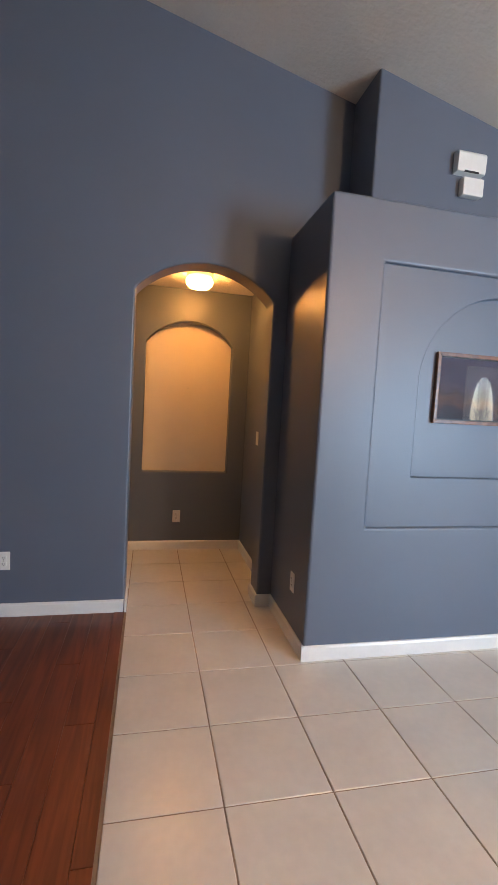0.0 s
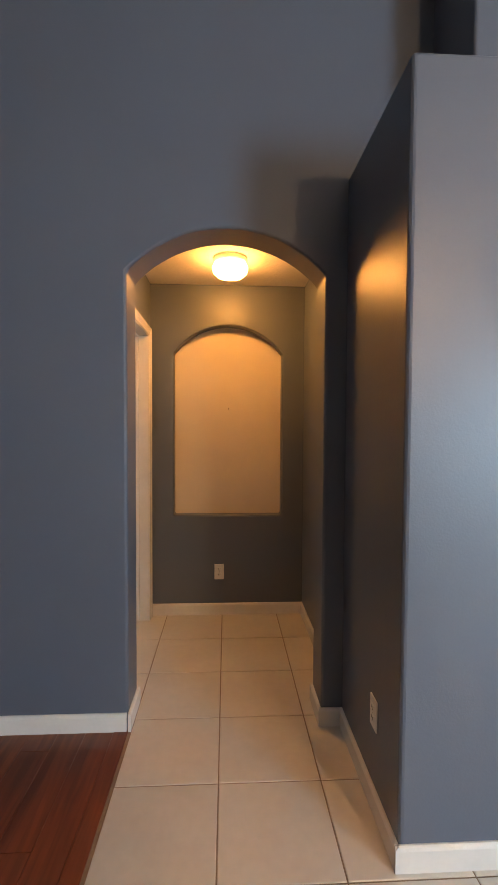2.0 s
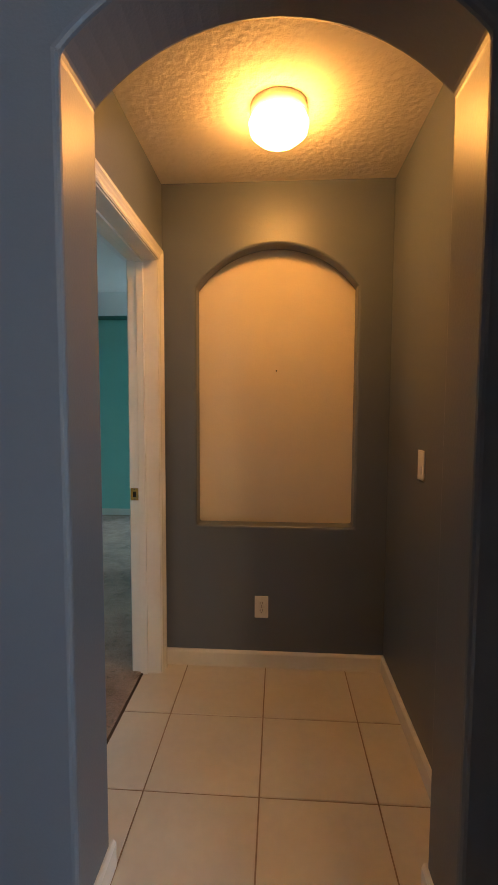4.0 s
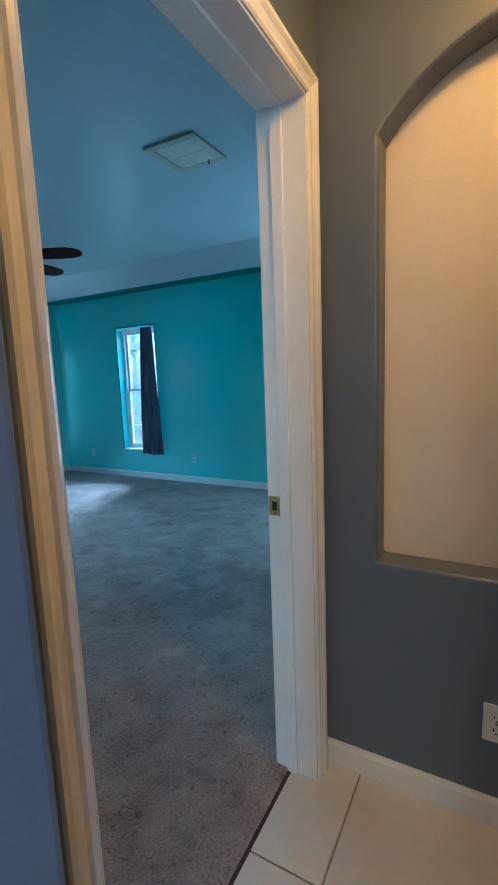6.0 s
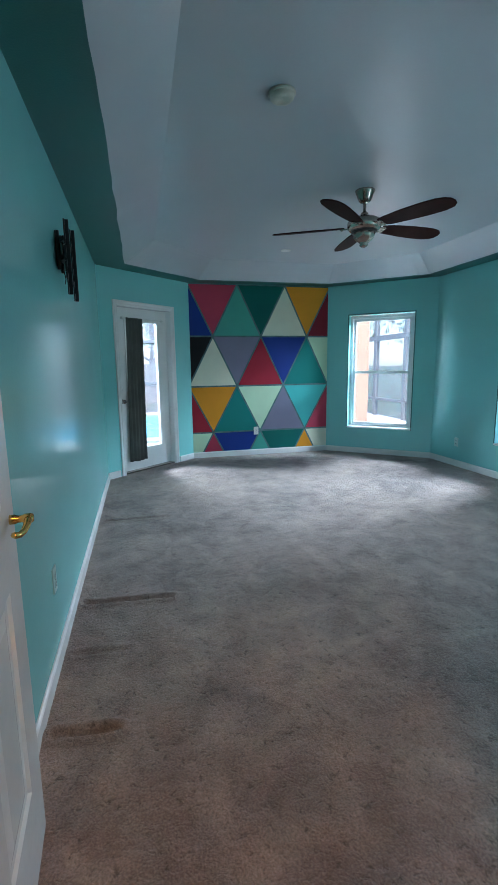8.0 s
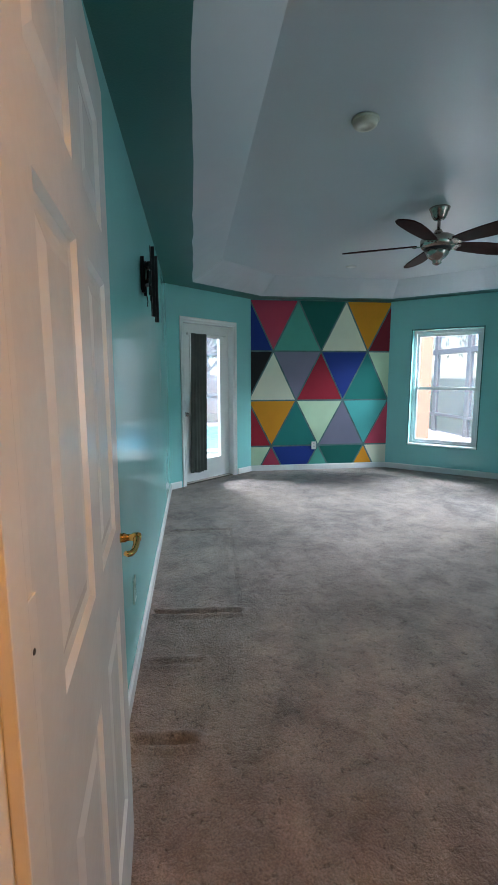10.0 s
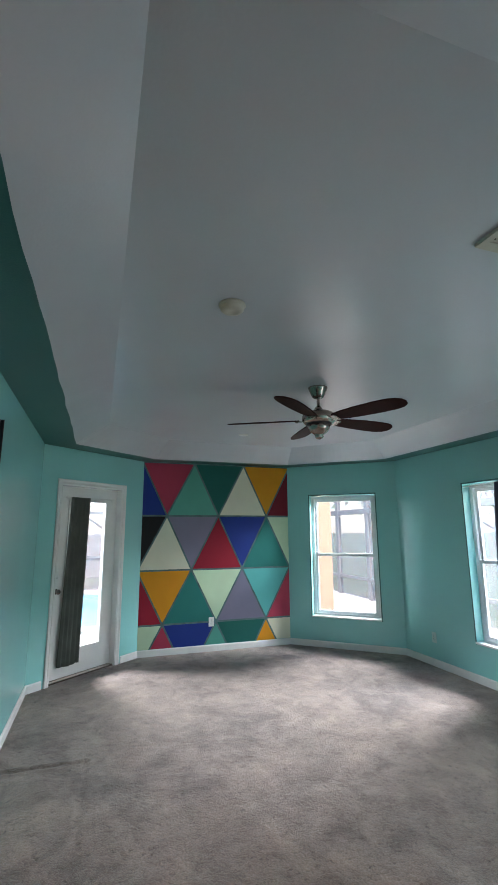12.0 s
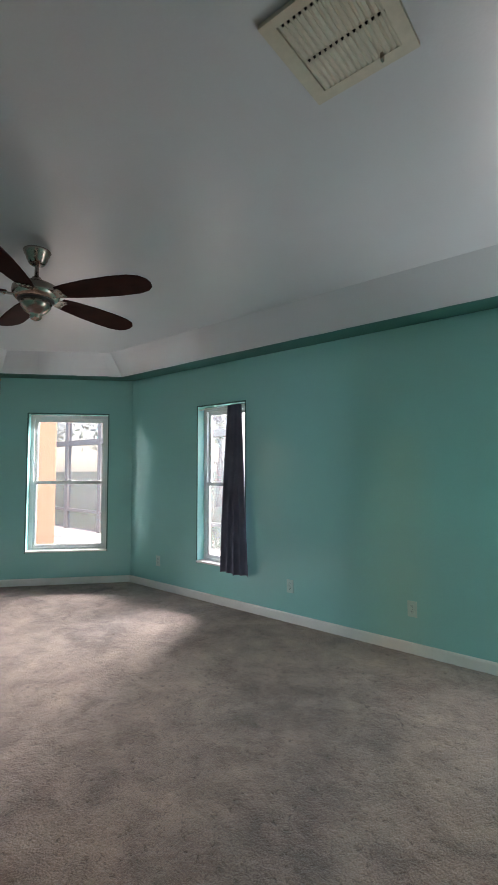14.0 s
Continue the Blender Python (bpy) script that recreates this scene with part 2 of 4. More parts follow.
def joined(bm, own):
    if bm is None:
        return own
    me = bpy.data.meshes.new("tmp")
    own.to_mesh(me)
    own.free()
    bm.from_mesh(me)
    bpy.data.meshes.remove(me)
    return bm


def prism(pts, axis, a, b, bevel=0.0, bm=None):
    """A polygon of 2D points pushed from a to b along an axis. The points are (x, z) for y, (x, y) for z, (y, z) for x."""
    own = bmesh.new()
    at = {"y": lambda p: (p[0], a, p[1]), "z": lambda p: (p[0], p[1], a), "x": lambda p: (a, p[0], p[1])}[axis]
    f = own.faces.new([own.verts.new(at(p)) for p in pts])
    ext = bmesh.ops.extrude_face_region(own, geom=[f])
    way = {"x": (b - a, 0, 0), "y": (0, b - a, 0), "z": (0, 0, b - a)}[axis]
    bmesh.ops.translate(own, vec=way, verts=[v for v in ext["geom"] if isinstance(v, bmesh.types.BMVert)])
    bmesh.ops.recalc_face_normals(own, faces=own.faces)
    if bevel:
        bmesh.ops.bevel(own, geom=own.edges[:], offset=bevel, segments=2, affect="EDGES", profile=0.6)
    return joined(bm, own)


def lathe(profile, segs=24, bm=None, m=None):
    """A turned body about z from (radius, height) pairs."""
    own = bmesh.new()
    rings = []
    for r, z in profile:
        if r < 1e-6:
            rings.append([own.verts.new((0, 0, z))])
        else:
            rings.append([own.verts.new((r * math.cos(2 * math.pi * i / segs), r * math.sin(2 * math.pi * i / segs), z)) for i in range(segs)])
    for A, B in zip(rings, rings[1:]):
        for i in range(segs):
            j = (i + 1) % segs
            if len(A) == 1 and len(B) == 1:
                continue
            if len(A) == 1:
                own.faces.new((A[0], B[i], B[j]))
            elif len(B) == 1:
                own.faces.new((A[i], A[j], B[0]))
            else:
                own.faces.new((A[i], A[j], B[j], B[i]))
    if m is not None:
        own.transform(m)
    return joined(bm, own)


def tube(points, r, segs=8, bm=None):
    own = bmesh.new()
    rings = []
    pts = [Vector(p) for p in points]
    for i, p in enumerate(pts):
        d = (pts[min(i + 1, len(pts) - 1)] - pts[max(i - 1, 0)]).normalized()
        q = d.to_track_quat("Z", "Y").to_matrix()
        rad = r[i] if isinstance(r, (list, tuple)) else r
        rings.append([own.verts.new(p + q @ Vector((rad * math.cos(2 * math.pi * k / segs), rad * math.sin(2 * math.pi * k / segs), 0))) for k in range(segs)])
    for A, B in zip(rings, rings[1:]):
        for k in range(segs):
            own.faces.new((A[k], A[(k + 1) % segs], B[(k + 1) % segs], B[k]))
    own.faces.new(rings[0])
    own.faces.new(rings[-1])
    return joined(bm, own)


def soften(ob, width, segs=3, angle=40):
    """A rounded drywall corner along the sharp edges."""
    b = ob.modifiers.new("round", "BEVEL")
    b.width, b.segments, b.limit_method, b.angle_limit = width, segs, "ANGLE", radians(angle)
    b.harden_normals = False
    return ob


def arc(cx, half, spring, rise, n=20):
    """Points of a segmental arch from its right springing to its left one."""
    r = (half * half + rise * rise) / (2 * rise)
    a = math.asin(min(half / r, 1)) if rise < half else math.pi - math.asin(min(half / r, 1))
    return [(cx + r * math.sin(a - 2 * a * i / n), spring + rise - r + r * math.cos(a - 2 * a * i / n)) for i in range(n + 1)]


def holed_slab(outer, bottom, arch, y0, y1):
    """A slab between y0 and y1 with an arched hole through it."""
    x0, x1, z0, z1 = outer
    k = len(arch) // 2
    mid = arch[k]
    xm, xr, xl = mid[0], arch[0][0], arch[-1][0]
    own = bmesh.new()
    V = {}

    def v(p):
        key = (round(p[0], 5), round(p[1], 5))
        if key not in V:
            V[key] = own.verts.new((p[0], y0, p[1]))
        return V[key]

    left = [(xm, z0), (x0, z0), (x0, z1), (xm, z1)] + arch[k:] + [(xl, bottom), (xm, bottom)]
    right = [(xm, z0), (xm, bottom), (xr, bottom)] + arch[:k + 1] + [(xm, z1), (x1, z1), (x1, z0)]
    fs = [own.faces.new([v(p) for p in left]), own.faces.new([v(p) for p in right])]
    ext = bmesh.ops.extrude_face_region(own, geom=fs)
    bmesh.ops.translate(own, vec=(0, y1 - y0, 0), verts=[g for g in ext["geom"] if isinstance(g, bmesh.types.BMVert)])
    return own


def wall(name, p0, p1, thick, height, openings=(), mats=None, z0=0.0):
    """A straight wall whose room face runs from p0 to p1 and whose body lies on the right-hand side of that way; openings are (from, to, sill, head)."""
    p0, p1 = Vector((*p0, 0)), Vector((*p1, 0))
    d = p1 - p0
    L = d.length
    xs = sorted({0.0, L, *[o[0] for o in openings], *[o[1] for o in openings]})
    zs = sorted({z0, height, *[o[2] for o in openings], *[o[3] for o in openings]})
    bm = bmesh.new()
    V = {}

    def v(x, y, z):
        key = (round(x, 4), round(y, 4), round(z, 4))
        if key not in V:
            V[key] = bm.verts.new((x, y, z))
        return V[key]

    def solid(i, k):
        if not (0 <= i < len(xs) - 1 and 0 <= k < len(zs) - 1):
            return False
        cx, cz = (xs[i] + xs[i + 1]) / 2, (zs[k] + zs[k + 1]) / 2
        return not any(a < cx < b and s < cz < h for a, b, s, h in openings)

    for i in range(len(xs) - 1):
        for k in range(len(zs) - 1):
            if not solid(i, k):
                continue
            a, b, c, e = xs[i], xs[i + 1], zs[k], zs[k + 1]
            f = bm.faces.new((v(a, 0, c), v(b, 0, c), v(b, 0, e), v(a, 0, e)))
            f.material_index = 0
            f = bm.faces.new((v(a, -thick, c), v(a, -thick, e), v(b, -thick, e), v(b, -thick, c)))
            f.material_index = 1
            if not solid(i - 1, k):
                bm.faces.new((v(a, 0, c), v(a, 0, e), v(a, -thick, e), v(a, -thick, c)))
            if not solid(i + 1, k):
                bm.faces.new((v(b, 0, c), v(b, -thick, c), v(b, -thick, e), v(b, 0, e)))
            if not solid(i, k - 1):
                bm.faces.new((v(a, 0, c), v(a, -thick, c), v(b, -thick, c), v(b, 0, c)))
            if not solid(i, k + 1):
                bm.faces.new((v(a, 0, e), v(b, 0, e), v(b, -thick, e), v(a, -thick, e)))
    ang = math.degrees(math.atan2(d.y, d.x))
    ob = new(name, mesh_of(name, bm, mats if isinstance(mats, list) else [mats, mats]))
    ob.matrix_basis = pose(p0.x, p0.y, 0, 0, 0, ang)
    return tagged(ob, kind="structure")


def along(p0, p1, t=0.0, z=0.0, off=0.0):
    """The pose on a wall's room face, t metres from p0: x along the wall, y into the room."""
    d = Vector((p1[0] - p0[0], p1[1] - p0[1], 0)).normalized()
    nrm = Vector((-d.y, d.x, 0))
    p = Vector((*p0, z)) + d * t + nrm * off
    return pose(p.x, p.y, p.z, 0, 0, math.degrees(math.atan2(d.y, d.x)))


def baseboard(name, p0, p1, h=0.085, a=0.0, b=None, thick=0.014):
    L = math.dist(p0, p1)
    b = L if b is None else b
    prof = [(0, 0), (thick, 0), (thick, h - 0.014), (thick * 0.75, h - 0.005), (thick * 0.4, h), (0, h)]
    bm = prism(prof, "x", a, b)
    ob = part(name, bm, WHITE, m=along(p0, p1))
    return tagged(ob, "white painted wooden baseboard along the wall", "baseboard", kind="structure")

# ---- large structure: living room and hall ----
SE, NE, C2, MR, ML, C0 = (-0.31, 2.84), (-0.31, 7.22), (-5.34, 7.22), (-6.345, 6.09), (-6.345, 4.04), (-5.39, 2.92)
S_END = (-0.31, 2.868)


def vault(x):
    """Height of the sloping living room ceiling."""
    return max(min(3.446 - 0.24 * (x - 1.326), 4.29), 2.9)


BREAKS = [-4.6, -2.19, 1.326, 3.6, 7.1]
arch = arc(0.386, 0.449, 2.10, 0.20, 24)
SPLIT = -0.31
left = [(-4.6, 0), (-4.6, vault(-4.6) + 0.03), (-2.19, vault(-2.19) + 0.03), (SPLIT, vault(SPLIT) + 0.03), (SPLIT, 0)]
right = [(SPLIT, 0), (SPLIT, vault(SPLIT) + 0.03), (1.40, vault(1.40) + 0.03), (1.40, 0), (0.835, 0)] + arch + [(-0.063, 0)]
bm = bmesh.new()
known = {}
for p in left + right:
    if p not in known:
        known[p] = bm.verts.new((p[0], 2.692, p[1]))
fl, fr = bm.faces.new([known[p] for p in left]), bm.faces.new([known[p] for p in right])
ext = bmesh.ops.extrude_face_region(bm, geom=[fl, fr])
bmesh.ops.translate(bm, vec=(0, 0.148, 0), verts=[g for g in ext["geom"] if isinstance(g, bmesh.types.BMVert)])
back = [f for f in bm.faces if len(f.verts) == len(right) and all(v.co.y > 2.8 for v in f.verts)]
ext = bmesh.ops.extrude_face_region(bm, geom=back)
bmesh.ops.translate(bm, vec=(0, 0.060, 0), verts=[g for g in ext["geom"] if isinstance(g, bmesh.types.BMVert)])
soften(tagged(part("wall_arch", bm, SLATE), "slate blue painted wall with an arched hall opening", "wall", kind="structure"), 0.014)

block = holed_slab((0.935, 3.17, 0, 2.535), 0.755, [(2.842, 2.208), (2.05, 2.208), (1.258, 2.208)], 1.988, 2.70)
soften(tagged(part("wall_block", block, SLATE), "slate blue boxed-out wall with a plant ledge on top", "wall", kind="structure"), 0.016)
insert = holed_slab((1.25, 2.85, 0.745, 2.218), 1.043, arc(2.05, 0.52, 1.62, 0.48, 24), 2.013, 2.058)
soften(tagged(part("wall_panel", insert, SLATE), "slate blue recessed wall panel with an arched niche", "wall", kind="structure"), 0.006)
tagged(part("wall_niche_back", box(1.24, 2.86, 2.058, 2.12, 0.74, 2.225), SLATE), "slate blue back of the arched niche", "wall", kind="structure")

upper = [(1.32, 2.45), (3.1, 2.45), (3.1, 0), (7.1, 0), (7.1, 2.95), (3.6, vault(3.6) + 0.03), (1.32, vault(1.32) + 0.03)]
soften(tagged(part("wall_upper", prism(upper, "y", 2.348, 2.76), SLATE), "slate blue upper wall behind the plant ledge", "wall", kind="structure"), 0.014)

tagged(wall("wall_south_living", (-4.5, -3.2), (7.0, -3.2), 0.15, 4.35, [(8.45, 9.65, 0.5, 2.3), (10.40, 11.32, 0, 2.42)], SLATE), "slate blue outer wall with an added window and an entry door", "wall")
tagged(wall("wall_east_living", (7.0, -3.2), (7.0, 2.4), 0.15, 4.35, (), SLATE), "slate blue plain side wall", "wall")
tagged(wall("wall_west_living", (-4.5, 2.75), (-4.5, -3.2), 0.15, 4.35, (), SLATE), "slate blue plain side wall", "wall")

roof = [(x, vault(x)) for x in BREAKS] + [(x, vault(x) + 0.12) for x in reversed(BREAKS)]
tagged(part("ceiling_living", prism(roof, "y", -3.35, 2.75), CEIL), "off-white textured vaulted ceiling", "ceiling", kind="structure")

niche = holed_slab((-0.30, 1.08, 0, 2.52), 0.746, arc(0.398, 0.398, 1.942, 0.205, 24), 3.975, 4.075)
soften(tagged(part("wall_hall_end", niche, SLATE), "slate blue hall end wall with a shallow arched niche", "wall", kind="structure"), 0.012)
tagged(part("wall_hall_niche", box(-0.1, 0.9, 4.075, 4.14, 0.65, 2.25), CREAM), "cream painted back of the hall niche", "wall", kind="structure")
tagged(wall("wall_hall_east", (0.96, 2.83), (0.96, 4.02), 0.12, 2.52, (), SLATE), "slate blue hall side wall", "wall")
tagged(part("ceiling_hall", box(-0.30, 1.08, 2.84, 4.12, 2.44, 2.56), CEIL), "textured off-white hall ceiling", "ceiling", kind="structure")

# ---- bedroom shell ----
DOOR_A, DOOR_B = 3.003 - 2.84, 3.895 - 2.84
tagged(wall("wall_east", SE, (-0.31, 7.36), 0.14, 2.75, [(DOOR_A, DOOR_B, 0, 2.062)], [TEAL, SLATE]), "inner wall, teal in the bedroom and slate blue in the hall", "wall")
W2 = (3.243, 3.892)
# opening of an unseen window, added for extra light
W3 = (0.32, 0.98)
tagged(wall("wall_north", NE, C2, 0.16, 2.75, [(W2[0], W2[1], 0.378, 2.005), (W3[0], W3[1], 0.378, 2.005)], TEAL), "teal painted bedroom wall with window openings", "wall")
LEN_NW, LEN_SW = math.dist(C2, MR), math.dist(ML, C0)
W1 = (0.285, 1.19)
tagged(wall("wall_northwest", C2, MR, 0.16, 2.75, [(W1[0], W1[1], 0.378, 2.005)], TEAL), "teal painted angled bay wall with a window", "wall")
tagged(wall("wall_west", MR, ML, 0.16, 2.75, (), TEAL), "teal painted wall under a triangle mural", "wall")
D2 = (0.344, 1.234)
tagged(wall("wall_southwest", ML, C0, 0.16, 2.75, [(D2[0], D2[1], 0, 2.04)], TEAL), "teal painted angled bay wall with a patio door", "wall")
tagged(wall("wall_south", C0, S_END, 0.10, 2.75, (), TEAL), "glossy teal painted long bedroom wall", "wall")

OUTER = [(-0.25, 2.80), (-5.42, 2.84), (-6.41, 4.01), (-6.41, 6.12), (-5.37, 7.28), (-0.25, 7.28)]
SOFFIT = [(-0.62, 3.18), (-5.30, 3.236), (-6.09, 4.15), (-6.09, 5.99), (-5.22, 6.98), (-0.62, 6.98)]
CROWN = [(-0.94, 3.51), (-5.06, 3.552), (-5.73, 4.27), (-5.78, 5.92), (-5.02, 6.68), (-0.94, 6.68)]
bm = bmesh.new()
rnd = random.Random(7)


def edge_points(ring, wobble=0.0):
    """Points along a closed outline, 24 to a side, with a slightly unsteady brushed line."""
    out = []
    for (ax, ay), (bx, by) in zip(ring, ring[1:] + ring[:1]):
        for k in range(24):
            f, w = k / 24, rnd.uniform(-wobble, wobble) if k else 0.0
            L = math.hypot(bx - ax, by - ay)
            out.append((ax + (bx - ax) * f - (by - ay) / L * w, ay + (by - ay) * f + (bx - ax) / L * w))
    return out


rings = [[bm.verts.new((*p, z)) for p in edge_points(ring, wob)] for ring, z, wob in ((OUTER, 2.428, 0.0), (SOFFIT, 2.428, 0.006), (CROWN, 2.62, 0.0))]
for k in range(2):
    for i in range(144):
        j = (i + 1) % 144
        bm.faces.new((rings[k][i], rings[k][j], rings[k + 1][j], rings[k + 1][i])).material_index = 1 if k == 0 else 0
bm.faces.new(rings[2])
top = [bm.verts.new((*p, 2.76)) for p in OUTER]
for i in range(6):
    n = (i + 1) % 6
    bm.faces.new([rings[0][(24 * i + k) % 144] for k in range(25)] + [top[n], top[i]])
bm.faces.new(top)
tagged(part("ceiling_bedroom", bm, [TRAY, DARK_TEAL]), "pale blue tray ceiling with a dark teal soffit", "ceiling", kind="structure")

# carpet: a fine sheet with dents where furniture stood
xs, ys = np.arange(-6.38, -0.262, 0.016), np.arange(2.85, 7.25, 0.016)
GX, GY = np.meshgrid(xs, ys, indexing="ij")
rng = np.random.default_rng(4)
Z = 0.006 + rng.normal(0, 0.0011, GX.shape)


def dent(x0, y0, x1, y1, deep, wide=0.015):
    dx, dy = x1 - x0, y1 - y0
    L2 = dx * dx + dy * dy
    t = np.clip(((GX - x0) * dx + (GY - y0) * dy) / L2, 0, 1)
    d = np.hypot(GX - x0 - t * dx, GY - y0 - t * dy)
    deep *= 1.05
    return -deep * np.exp(-(d / wide) ** 2) + deep * 0.6 * np.exp(-((d - 2.2 * wide) / wide) ** 2)


for seg in ((-2.44, 2.95, -2.40, 3.42, 0.026), (-2.40, 3.42, -3.84, 3.50, 0.0045), (-3.86, 2.97, -3.84, 3.50, 0.015), (-1.50, 2.93, -1.48, 3.14, 0.026), (-1.48, 3.14, -2.40, 3.20, 0.0015), (-1.98, 2.95, -1.96, 3.18, 0.012)):
    Z += dent(*seg)
# short creases and scuffs in the flattened pile
for _ in range(26):
    x0, y0, a, n = rng.uniform(-5.2, -0.9), rng.uniform(3.5, 6.7), rng.uniform(0, 3.14), rng.uniform(0.08, 0.30)
    Z += dent(x0, y0, x0 + n * math.cos(a), y0 + n * math.sin(a), rng.uniform(0.0012, 0.0035), 0.018)
ny = len(ys)
inside = np.ones(GX.shape, bool)
POLY = [(-0.27, 2.86), (-0.27, 7.23), (-5.35, 7.23), (-6.36, 6.10), (-6.36, 4.03), (-5.40, 2.91)]
for (ax, ay), (bx, by) in zip(POLY, POLY[1:] + POLY[:1]):
    inside &= ((bx - ax) * (GY - ay) - (by - ay) * (GX - ax)) > -0.05
inside &= ~((GX > -0.305) & ((GY < 3.01) | (GY > 3.88)))
idx = np.arange(GX.size).reshape(GX.shape)
q = inside[:-1, :-1] & inside[1:, :-1] & inside[1:, 1:] & inside[:-1, 1:]
faces = np.stack([idx[:-1, :-1][q], idx[1:, :-1][q], idx[1:, 1:][q], idx[:-1, 1:][q]], 1)
me = bpy.data.meshes.new("carpet")
me.from_pydata(np.stack([GX.ravel(), GY.ravel(), Z.ravel()], 1).tolist(), [], faces.tolist())
me.materials.append(CARPET)
me.polygons.foreach_set("use_smooth", [True] * len(me.polygons))
tagged(new("floor_carpet", me), "worn grey-brown bedroom carpet with furniture dents", "carpet", kind="structure")
tagged(part("floor_slab", prism(OUTER, "z", -0.10, -0.02), GROUT), "concrete slab below the carpet", "floor", kind="structure")

# ---- trim ----
baseboard("baseboard_arch", (-0.069, 2.692), (-4.5, 2.692))
baseboard("baseboard_block_side", (0.935, 1.974), (0.935, 2.692))
baseboard("baseboard_block", (3.17, 1.988), (0.921, 1.988))
baseboard("baseboard_arch_right", (0.935, 2.692), (0.825, 2.692))
baseboard("baseboard_jamb_right", (0.835, 2.68), (0.835, 2.90))
baseboard("baseboard_jamb_left", (-0.063, 2.91), (-0.063, 2.68))
baseboard("baseboard_hall_east", (0.96, 2.85), (0.96, 3.975))
baseboard("baseboard_hall_end", (0.96, 3.975), (-0.17, 3.975))
baseboard("baseboard_north", NE, C2)
baseboard("baseboard_northwest", C2, MR)
baseboard("baseboard_west", MR, ML)
baseboard("baseboard_southwest_a", ML, C0, a=0, b=D2[0] - 0.07)
baseboard("baseboard_southwest_b", ML, C0, a=D2[1] + 0.07)
baseboard("baseboard_south", C0, S_END)
tagged(part("threshold_strip", box(-0.272, -0.258, 3.017, 3.873, -0.008, 0.004, 0.002), material("dark_tack_strip", (0.05, 0.03, 0.02), 0.9)), "dark brown strip where carpet meets tile", "trim", kind="structure")

# ---- doors, windows and trim of openings ----


def casing(a, b, h, w=0.058, t=0.018):
    """Moulded casing round three sides of an opening from a to b and up to h; it stands proud of y = 0."""
    prof = [(0, 0), (0, 0.007), (0.006, 0.011), (0.016, 0.011), (0.022, 0.008), (0.034, 0.012), (0.044, t), (w - 0.004, t), (w, t - 0.004), (w, 0)]
    bm = bmesh.new()
    st = [[bm.verts.new(p) for p in ((a - u, v, 0.0), (a - u, v, h + u), (b + u, v, h + u), (b + u, v, 0.0))] for u, v in prof]
    for P, Q in zip(st, st[1:]):
        for k in range(3):
            bm.faces.new((P[k], P[k + 1], Q[k + 1], Q[k]))
    bm.faces.new([s[0] for s in st])
    bm.faces.new([s[3] for s in st])
    return bm


# frame of the bedroom door, in hall coordinates: x along the wall northward, y into the bedroom
door_frame = thing("door_1", pose(-0.31, 2.84, 0, 0, 0, 90), "white painted door frame with moulded casing", "door frame", kind="structure")
JA, JB = 3.023 - 2.84, 3.875 - 2.84
part("jamb", box(DOOR_A, JA, -0.142, 0.002, 0, 2.064, 0.001), WHITE, door_frame)
part("jamb", box(JB, DOOR_B, -0.142, 0.002, 0, 2.064, 0.001), WHITE, door_frame)
part("head_jamb", box(JA, JB, -0.142, 0.002, 2.044, 2.064, 0.001), WHITE, door_frame)
part("door_stop", box(JA, JA + 0.011, -0.075, -0.040, 0, 2.044, 0.002), WHITE, door_frame)
part("door_stop", box(JB - 0.011, JB, -0.075, -0.040, 0, 2.044, 0.002), WHITE, door_frame)
part("door_stop", box(JA + 0.011, JB - 0.011, -0.075, -0.040, 2.033, 2.044, 0.002), WHITE, door_frame)
part("casing", casing(JA - 0.006, JB + 0.006, 2.050), WHITE, door_frame)
hall_casing = casing(JA - 0.006, JB + 0.006, 2.050)
hall_casing.transform(Matrix.Translation((0, -0.14, 0)) @ Matrix.Diagonal((1, -1, 1, 1)))
part("casing", hall_casing, WHITE, door_frame)
strike = part("strike_plate", box(JB - 0.0025, JB + 0.001, -0.036, 0.001, 0.888, 0.948, 0.001), BRASS, door_frame, "brass strike plate")
part("latch_hole", box(JB - 0.0035, JB - 0.0022, -0.026, -0.010, 0.904, 0.932), SLOT, strike)
for z in (0.894, 0.942):
    part("screw", lathe([(0, 0.0012), (0.003, 0.0008), (0.0035, 0)], 10, m=Matrix.Translation((JB - 0.0025, -0.018, z)) @ pose(0, 0, 0, 0, -90, 0)), NICKEL, strike)
for z in (0.18, 1.10, 1.80):
    hinge = part("hinge", box(JA - 0.001, JA + 0.0022, -0.034, 0.002, z, z + 0.09, 0.001), WHITE, door_frame, "paint-covered steel hinge leaf")
    for dz, y in ((0.015, -0.022), (0.045, -0.012), (0.075, -0.022)):
        part("screw", lathe([(0, 0.0008), (0.0026, 0.0006), (0.003, 0)], 10, m=Matrix.Translation((JA + 0.0022, y, z + dz)) @ pose(0, 0, 0, 0, 90, 0)), SLOT, hinge)

# six-panel door leaf, swung open against the long wall
leaf = thing("bedroom_door", pose(-0.330, 3.010, 0.014, 0, 0, 183.2), "white six-panel bedroom door, swung wide open", "door")
LW, LH, LT = 0.83, 2.02, 0.035


